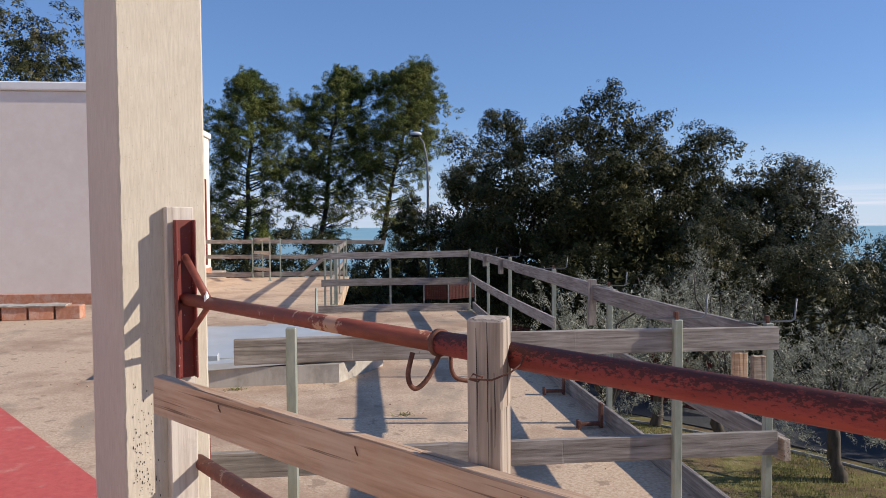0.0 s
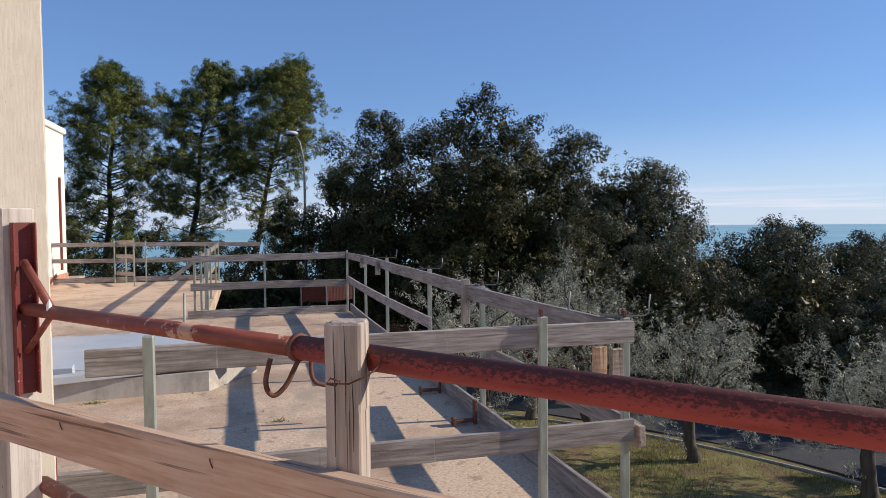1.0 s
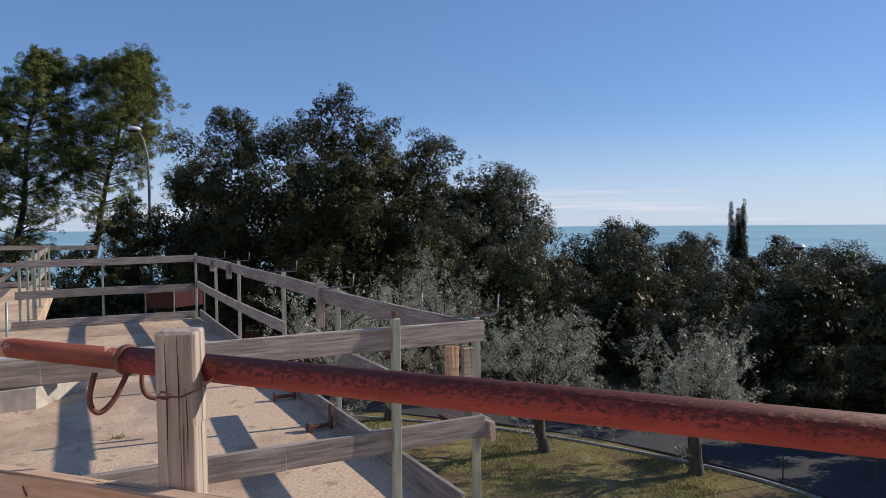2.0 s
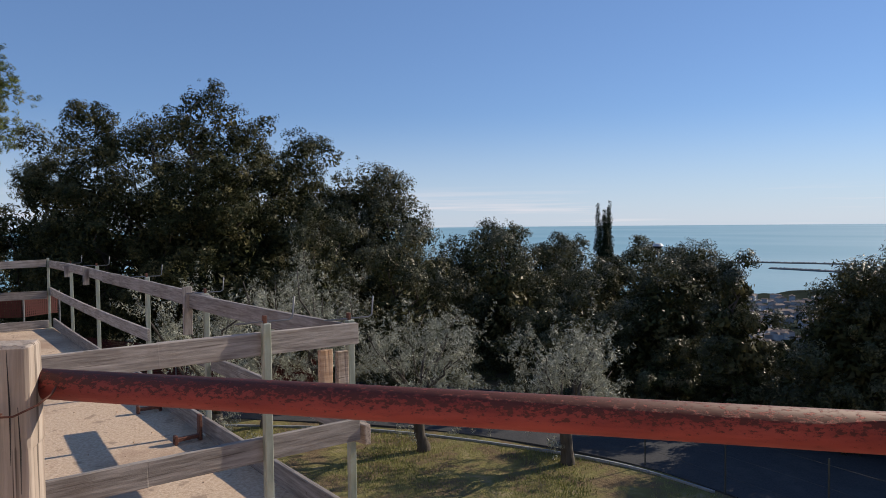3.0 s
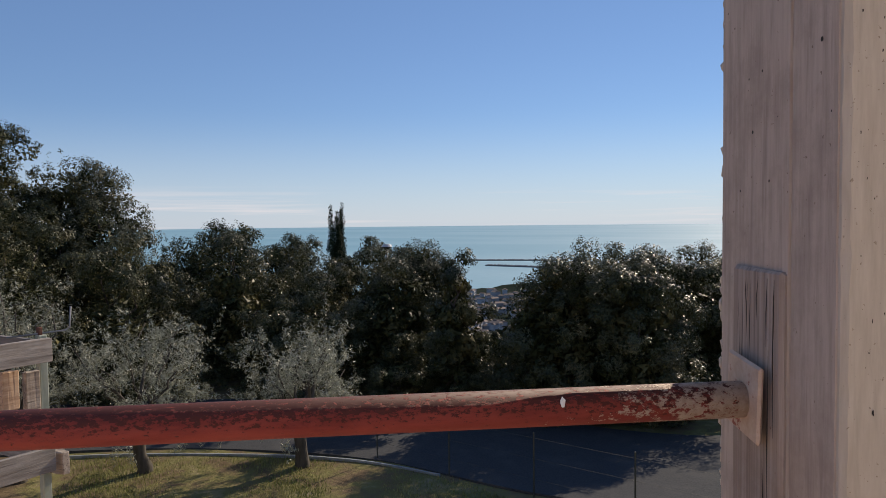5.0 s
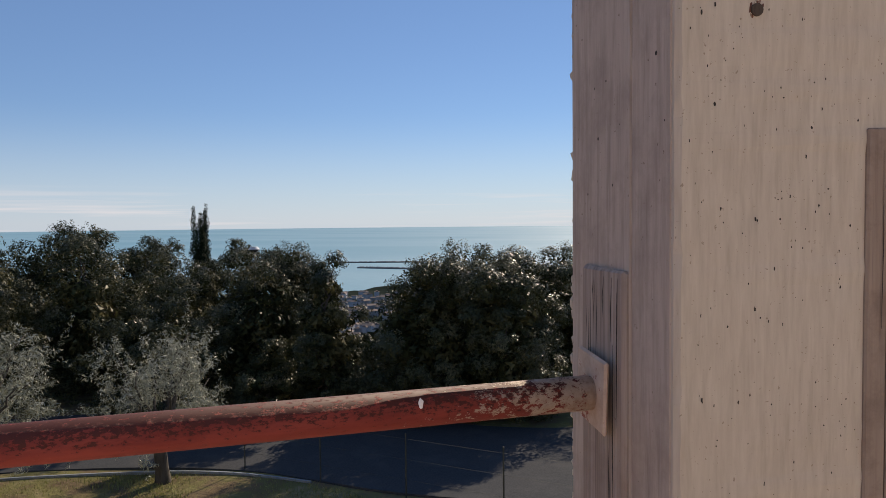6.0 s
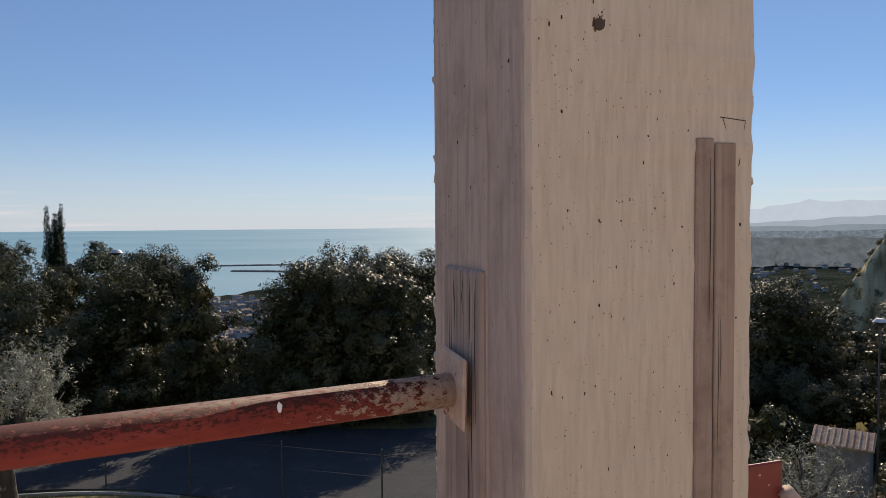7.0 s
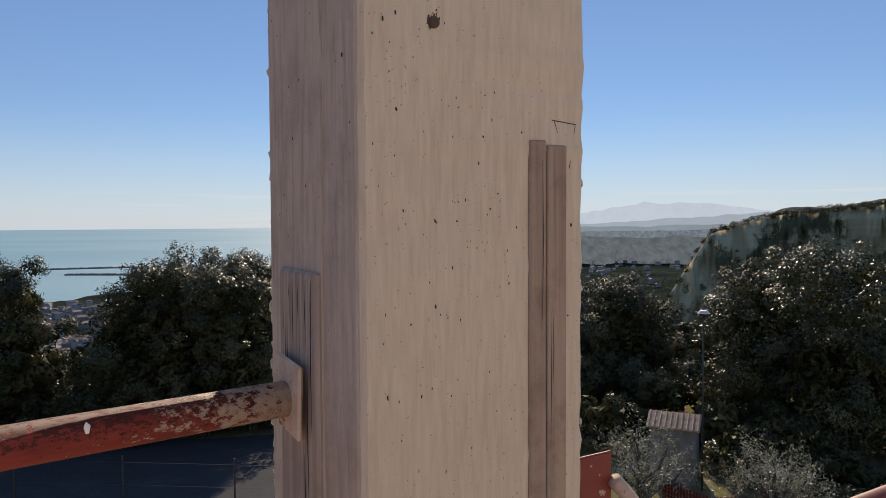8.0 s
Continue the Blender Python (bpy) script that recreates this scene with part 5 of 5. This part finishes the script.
for _k, (_b, _d, _z) in enumerate(((104.0, 15.0, -1.9), (107.0, 16.5, -1.6), (112.3, 15.6, -1.9), (114.6, 14.2, -2.2), (117.0, 15.2, -1.9), (120.0, 13.6, -2.3), (123.5, 13.0, -2.3))):
    oak_at(_b, _d, (_z - 1.6) / _d, 1.0, "dark evergreen shrub beside the hut", 500 + _k, name="shrub", cat="shrub", n=110, per=6000)

_c = bearing(50.2, 55)
_c.z = ground_at(_c)


def cypress(at, height, seed):
    t = thing("cypress_tree", "slim dark cypress with split tips", "tree", at=Matrix.Translation(at))
    part("trunk", tube([(0, 0, -0.2), (0, 0, height * 0.5), (0, 0, height * 0.92)], [0.16, 0.1, 0.02], 7), M_BARK, t, smooth=True)
    rng = random.Random(seed)
    cs, ss = [], []
    for dx, dy, hh in ((0, 0, 0.93), (-0.55, 0.1, 0.98), (0.45, -0.1, 1.0), (0.7, 0.2, 0.94), (-0.2, -0.3, 0.88)):
        for k in range(44):
            f = k / 43
            w = 0.46 * (1 - f ** 2) + 0.08
            cs.append((dx * (f * 1.25 - 0.1 * f * f) + rng.gauss(0, w * 0.4), dy * f + rng.gauss(0, w * 0.4), height * hh * (0.08 + 0.92 * f)))
            ss.append(w * 0.8 + 0.08)
    ob = new("crown", leaf_cloud("crown", np.array(cs), np.array(ss), 50000, 0.17, M_CYPRESS, seed, 0.35, -1.2, 1.3))
    ob.parent = t
    return t


cypress(_c, 1.6 + 0.024 * 55 - _c.z, 61)

for _k, (_b, _d, _t, _r) in enumerate(((19.0, 13.5, -0.052, 1.25), (27.6, 15.0, -0.040, 1.0), (35.6, 14.4, -0.10, 1.35), (47.5, 13.7, -0.135, 1.15), (23.0, 17, -0.09, 1.2),
                                      (116.4, 11.5, -0.285, 0.62), (107.4, 10.8, -0.285, 0.62), (121.5, 10.5, -0.345, 0.5), (111.0, 10.0, -0.40, 0.35))):
    _p = bearing(_b, _d)
    _p.z = ground_at(_p)
    olive_tree(_p, 1.6 + _t * _d - _p.z, _r * 1.2, 70 + _k, "silvery olive tree on the lawn")


# ---- road, kerb, fences, lamps ----
def ribbon(name, pts, width, z, mat, thick=0.06):
    """A strip laid z above the ground, smoothed between its points."""
    pts = [tuple(p) for p in rounded(pts, 8)]
    bm = bmesh.new()
    L, R_ = [], []
    for k, p in enumerate(pts):
        a, b = Vector(pts[max(0, k - 1)]), Vector(pts[min(len(pts) - 1, k + 1)])
        d = (b - a).normalized()
        n = Vector((d.y, -d.x)) * width / 2
        L.append(Vector(p) + n)
        R_.append(Vector(p) - n)
    rows = [[bm.verts.new((q.x, q.y, ground_at(q) + zz)) for q, zz in ((l, z - thick), (l, z), (r, z), (r, z - thick))] for l, r in zip(L, R_)]
    for a, b in zip(rows, rows[1:]):
        for k in range(3):
            bm.faces.new((a[k], a[k + 1], b[k + 1], b[k]))
    bm.faces.new(rows[0])
    bm.faces.new(rows[-1][::-1])
    bmesh.ops.recalc_face_normals(bm, faces=bm.faces[:])
    return part(name, bm, mat)


ROAD = [(2.8, 24.9), (7.6, 18.9), (10.6, 15.2), (12.4, 11.8), (13.3, 8.3), (13.2, 4.5), (14.2, 1.5), (16.5, -0.3), (19.5, -0.6), (24.0, 0.3), (32.0, 2.0)]
tagged(ribbon("road", ROAD, 4.6, 0.03, M_ASPHALT, 0.5), "shaded grey asphalt lane", "road", kind="structure")
KERB = [(1.0, 23.0), (5.2, 17.2), (8.2, 13.9), (9.9, 10.9), (10.75, 8.6), (10.85, 6.6)]
tagged(ribbon("kerb", KERB, 0.042, 0.045, M_KERB, 0.2), "pale bluish kerb along the lawn", "kerb", kind="structure")


def wire_fence():
    f = thing("wire_fence", "thin wire fence on slim posts by the lane", "fence")
    pts = [Vector((11.1 - 0.16 * k, 8.2 - 1.75 * k)) for k in range(7)]
    for p in pts:
        part("post", tube([(p.x, p.y, -3.2), (p.x, p.y, -1.95)], 0.014, 6), M_FENCE, f)
    for z in (-2.05, -2.4, -2.75):
        part("wire", tube([(p.x, p.y, z) for p in pts], 0.0022, 4), M_FENCE, f)
    return f


wire_fence()


def safety_net(pts, z0, h, label, down=0.3):
    """A plastic net: strands each way, with posts."""
    f = thing("safety_net", label, "fence")
    bm = bmesh.new()
    for a, b in zip(pts, pts[1:]):
        a, b = Vector(a), Vector(b)
        l = (b - a).length
        n = int(l / 0.05)
        d = (b - a) / l
        for k in range(n):
            p = a + d * (k * 0.05)
            q = a + d * (k * 0.05 + 0.034)
            vs = [bm.verts.new((p.x, p.y, z0)), bm.verts.new((q.x, q.y, z0)), bm.verts.new((q.x, q.y, z0 + h)), bm.verts.new((p.x, p.y, z0 + h))]
            bm.faces.new(vs)
        for j in range(int(h / 0.06)):
            z = z0 + j * 0.06
            vs = [bm.verts.new((a.x, a.y + 0.004, z)), bm.verts.new((b.x, b.y + 0.004, z)), bm.verts.new((b.x, b.y + 0.004, z + 0.025)), bm.verts.new((a.x, a.y + 0.004, z + 0.025))]
            bm.faces.new(vs)
    part("net", bm, M_NET, f)
    for p in pts:
        part("post", tube([(p[0], p[1], z0 - down), (p[0], p[1], z0 + h + 0.1)], 0.02, 6), M_POLE, f)
    return f


safety_net([(2.2, 27.5), (4.2, 24.5), (6.0, 20.5), (7.2, 17.9), (8.3, 16.2)], -3.15, 1.25, "red plastic safety net along the lane")
safety_net([tuple(bearing(b, d).xy) for b, d in ((4.4, 19.0), (6.4, 18.8), (8.6, 19.4))], -0.5, 0.44, "red plastic safety net beyond the terrace end", 2.9)
safety_net([tuple(bearing(b, d).xy) for b, d in ((108.3, 10.9), (112, 10.5), (116, 10.8))], -3.05, 0.8, "red plastic safety net on the lawn")


def street_lamp(at, height, arm, label, style):
    t = thing("street_lamp", label, "street lamp", at=Matrix.Translation(at), group="street lamps")
    if style == "arm":
        pts = [(0, 0, 0), (0, 0, height * 0.78), (-arm * 0.06, 0, height * 0.88), (-arm * 0.35, 0, height * 0.96), (-arm * 0.85, 0, height)]
        part("pole", tube(pts, [0.07, 0.055, 0.045, 0.035, 0.03], 10), M_POLE, t, smooth=True)
        bm = bmesh.new()
        bmesh.ops.create_uvsphere(bm, u_segments=14, v_segments=8, radius=1, matrix=pose(-arm, 0, height + 0.02) @ Matrix.Diagonal((0.26, 0.16, 0.1, 1)))
        head = part("lamp_head", bm, M_LAMPTOP, t, "pale grey lamp head", smooth=True)
        bm = bmesh.new()
        bmesh.ops.create_uvsphere(bm, u_segments=14, v_segments=8, radius=1, matrix=pose(-arm, 0, height - 0.04) @ Matrix.Diagonal((0.2, 0.13, 0.09, 1)))
        part("lamp_glass", bm, M_DARK, head, smooth=True)
    else:
        part("pole", tube([(0, 0, 0), (0, 0, height - arm * 0.3)], [arm * 0.17, arm * 0.11], 10), M_FENCE, t, smooth=True)
        bm = bmesh.new()
        bmesh.ops.create_cone(bm, cap_ends=True, segments=18, radius1=arm, radius2=arm * 0.55, depth=arm * 0.45, matrix=Matrix.Translation((0, 0, height)))
        head = part("lamp_head", bm, M_LAMPTOP, t, "flat round lamp head", smooth=False)
        bm = bmesh.new()
        bmesh.ops.create_cone(bm, cap_ends=True, segments=18, radius1=arm * 0.5, radius2=arm * 0.8, depth=arm * 0.4, matrix=Matrix.Translation((0, 0, height - arm * 0.45)))
        part("lamp_glass", bm, M_DARK, head)
    return t


_p = Vector((2.55, 30.5, -3.6))
street_lamp(_p, 5.38 + 3.6, 0.5, "grey street lamp with a curved arm", "arm")
_p = bearing(54.4, 20.6)
_p.z = ground_at(_p)
street_lamp(_p, 0.89 - _p.z, 0.165, "street lamp with a flat round head", "top")
_p = bearing(111.2, 13)
_p.z = ground_at(_p)
street_lamp(_p, 1.6 - 0.121 * 13 - _p.z, 0.11, "slim street lamp with a flat round head", "top")


def garden_hut(at, turn):
    h = thing("garden_hut", "low pale grey hut with a faded tiled roof", "hut", at=Matrix.Translation(at) @ pose(0, 0, 0, 0, 0, turn))
    part("wall", box(0.78, 0.7, 1.02, (0, 0, 0.51), bevel=0.02), M_PALEWALL, h)
    for side in (-1, 1):
        roof = part("roof", box(0.92, 0.47, 0.04, (0, 0, 0), bevel=0.01), M_ROOFNEAR, h, "faded terracotta roof", at=pose(0, side * 0.205, 1.115, -side * 24))
        for k in range(10):
            part("tile", tube([(-0.43 + 0.095 * k, -0.23, 0.018), (-0.43 + 0.095 * k, 0.23, 0.018)], 0.016, 6), M_ROOFNEAR, roof)
    bm = bmesh.new()
    for x in (-0.385, 0.365):
        q = [bm.verts.new((x + dx, y, z)) for dx in (0, 0.02) for y, z in ((-0.34, 1.02), (0.34, 1.02), (0, 1.17))]
        bm.faces.new(q[:3])
        bm.faces.new(q[3:][::-1])
        for i, j in ((0, 1), (1, 2), (2, 0)):
            bm.faces.new((q[i], q[j], q[j + 3], q[i + 3]))
    part("gable", bm, M_PALEWALL, h)
    return h


_p = bearing(109.2, 13.6)
_p.z = ground_at(_p) - 0.04
garden_hut(_p, 65)


def far_woods(name, spots, seed, label):
    rng = np.random.default_rng(seed)
    cs, ss = [], []
    for b0, b1, d0, d1, n, s in spots:
        for _ in range(n):
            p = bearing(rng.uniform(b0, b1), d0 + (d1 - d0) * rng.random() ** 1.3)
            z = ground_at(p)
            if z < SEA + 0.5:
                continue
            k = s * rng.uniform(0.6, 1.4)
            cs.append((p.x, p.y, z + k * 0.5))
            ss.append(k)
    return tagged(new(name, leaf_cloud(name, np.array(cs), np.array(ss), 80000, 0.6, M_OAK, seed, 0.8)), label, "woods", kind="stuff")


far_woods("woods", [(96, 128, 60, 420, 1200, 2.0), (96, 128, 400, 1800, 900, 3.6), (58, 80, 60, 150, 380, 1.3), (58, 80, 150, 385, 420, 1.1)], 77, "scattered dark trees on the slopes below")


# trees on the cliff's edge
def cliff_trees():
    rng = np.random.default_rng(6)
    cs = []
    for _ in range(330):
        b = rng.uniform(107.9, 131)
        top = np.interp(b, [107.5, 111.4, 115.3, 119.2, 123, 131], [-30, -2.5, 2.6, 4.6, 6, 8])
        low = rng.random() < (0.6 if b < 111 else 0.22)
        q = bearing(b, 231 + rng.uniform(-3, 3) if low else 237 + rng.uniform(0, 9), top - rng.uniform(4, 26) if low else top + rng.uniform(-0.6, 0.8))
        cs.append(tuple(q))
    return tagged(new("cliff_scrub", leaf_cloud("cliff_scrub", np.array(cs), rng.uniform(0.6, 1.6, len(cs)), 44000, 0.33, M_OAK, 6, 0.8)), "scrub and trees on the cliff", "woods", kind="stuff")


cliff_trees()

# ---- far town and harbour ----
def house(w, d, h, seed):
    t = thing("house", "distant pale town house with a tiled roof", "house", group="houses of the town")
    wall = part("wall", box(w, d, h, (0, 0, h / 2)), M_HOUSE, t)
    bm = bmesh.new()
    x, y, o = w / 2 + 0.15, d / 2 + 0.15, h
    v = [bm.verts.new(c) for c in ((-x, -y, o), (x, -y, o), (x, y, o), (-x, y, o), (-x * 0.8, 0, o + d * 0.22), (x * 0.8, 0, o + d * 0.22))]
    for f in ((0, 1, 5, 4), (2, 3, 4, 5), (1, 2, 5), (3, 0, 4), (3, 2, 1, 0)):
        bm.faces.new([v[k] for k in f])
    part("roof", bm, M_ROOF, t)
    for k in range(4):
        part("window", box(0.35, 0.1, 0.5, (-w / 2 + w * (k + 0.5) / 4, -d / 2 - 0.02, h * 0.6)), M_GLASS, wall)
    return t


_rng = random.Random(12)
_base = [house(2.7, 2.1, 1.9, 0), house(3.7, 2.4, 2.7, 1), house(2.2, 1.9, 1.6, 2), house(4.6, 2.5, 3.1, 3)]
_used = 0
for _h in _base:
    _p = bearing(_rng.uniform(61, 66), _rng.uniform(280, 385))
    _p.z = ground_at(_p) - 0.2
    _h.matrix_basis = pose(_p.x, _p.y, _p.z, 0, 0, _rng.uniform(0, 180))
for _k in range(300):
    if _k < 170:
        _b, _d = _rng.uniform(60.5, 67), 125 + 262 * _rng.random() ** 0.75
    elif _k < 210:
        _b, _d = _rng.uniform(67, 78), 200 + 195 * _rng.random() ** 0.7
    else:
        _b, _d = _rng.uniform(97, 110), 260 + 440 * _rng.random()
    _p = bearing(_b, _d)
    _p.z = ground_at(_p) - 0.2
    copy_thing(_rng.choice(_base), pose(_p.x, _p.y, _p.z, 0, 0, _rng.uniform(0, 180)))


def breakwater(name, b0, b1, d0, d1, w):
    bm = bmesh.new()
    rng = random.Random(3)
    for k in range(60):
        f = k / 59
        p = bearing(b0 + (b1 - b0) * f, d0 + (d1 - d0) * f, SEA + 0.4)
        m = Matrix.Translation(p) @ Matrix.Diagonal((w, w, 1.3 * rng.uniform(0.7, 1.2), 1))
        bmesh.ops.create_icosphere(bm, subdivisions=1, radius=1, matrix=m)
    return tagged(part(name, bm, M_STONE), "dark stone breakwater in the sea", "breakwater", kind="structure")


breakwater("breakwater_long", 60.0, 68.5, 715, 705, 2.2)
breakwater("breakwater_short", 62.3, 67.5, 632, 600, 2.4)


# ---- grass on the lawn ----
def lawn():
    rng = np.random.default_rng(9)
    n = 190000
    x, y = rng.uniform(3.0, 12.0, n), rng.uniform(-1.0, 19.0, n)
    keep = (x > 3.2) & (np.hypot(x, y) > 7) & (x + 0.0 * y < np.interp(y, [-1, 3, 6.6, 8.6, 10.9, 13.9, 17.2, 19], [9.2, 10.0, 10.9, 10.85, 9.95, 8.3, 5.3, 4.0]))
    patch = np.sin(x * 1.9 + np.sin(y * 1.3) * 2) + np.sin(y * 1.7 + np.cos(x * 0.9) * 2)
    keep &= rng.uniform(-1.4, 1.4, n) < patch * 1.4 + 0.1
    x, y = x[keep], y[keep]
    m = len(x)
    b, d = np.degrees(np.arctan2(x, y)), np.hypot(x, y)
    z = land_height(b, d)
    a = rng.uniform(0, 6.283, m)
    h = rng.uniform(0.015, 0.065, m)
    w = rng.uniform(0.006, 0.014, m)
    tip = rng.normal(0, 0.03, (m, 2))
    P = np.stack([x, y, z - 0.06], 1)
    s = np.stack([np.cos(a) * w, np.sin(a) * w, np.zeros(m)], 1)
    t = np.stack([tip[:, 0], tip[:, 1], h + 0.06], 1)
    tri = np.stack([P - s, P + s, P + t], 1).reshape(-1, 3)
    return tagged(new("grass", arrays_mesh("grass", tri, np.arange(3 * m).reshape(m, 3), M_GRASS)), "patchy short lawn grass", "grass", kind="stuff")


lawn()
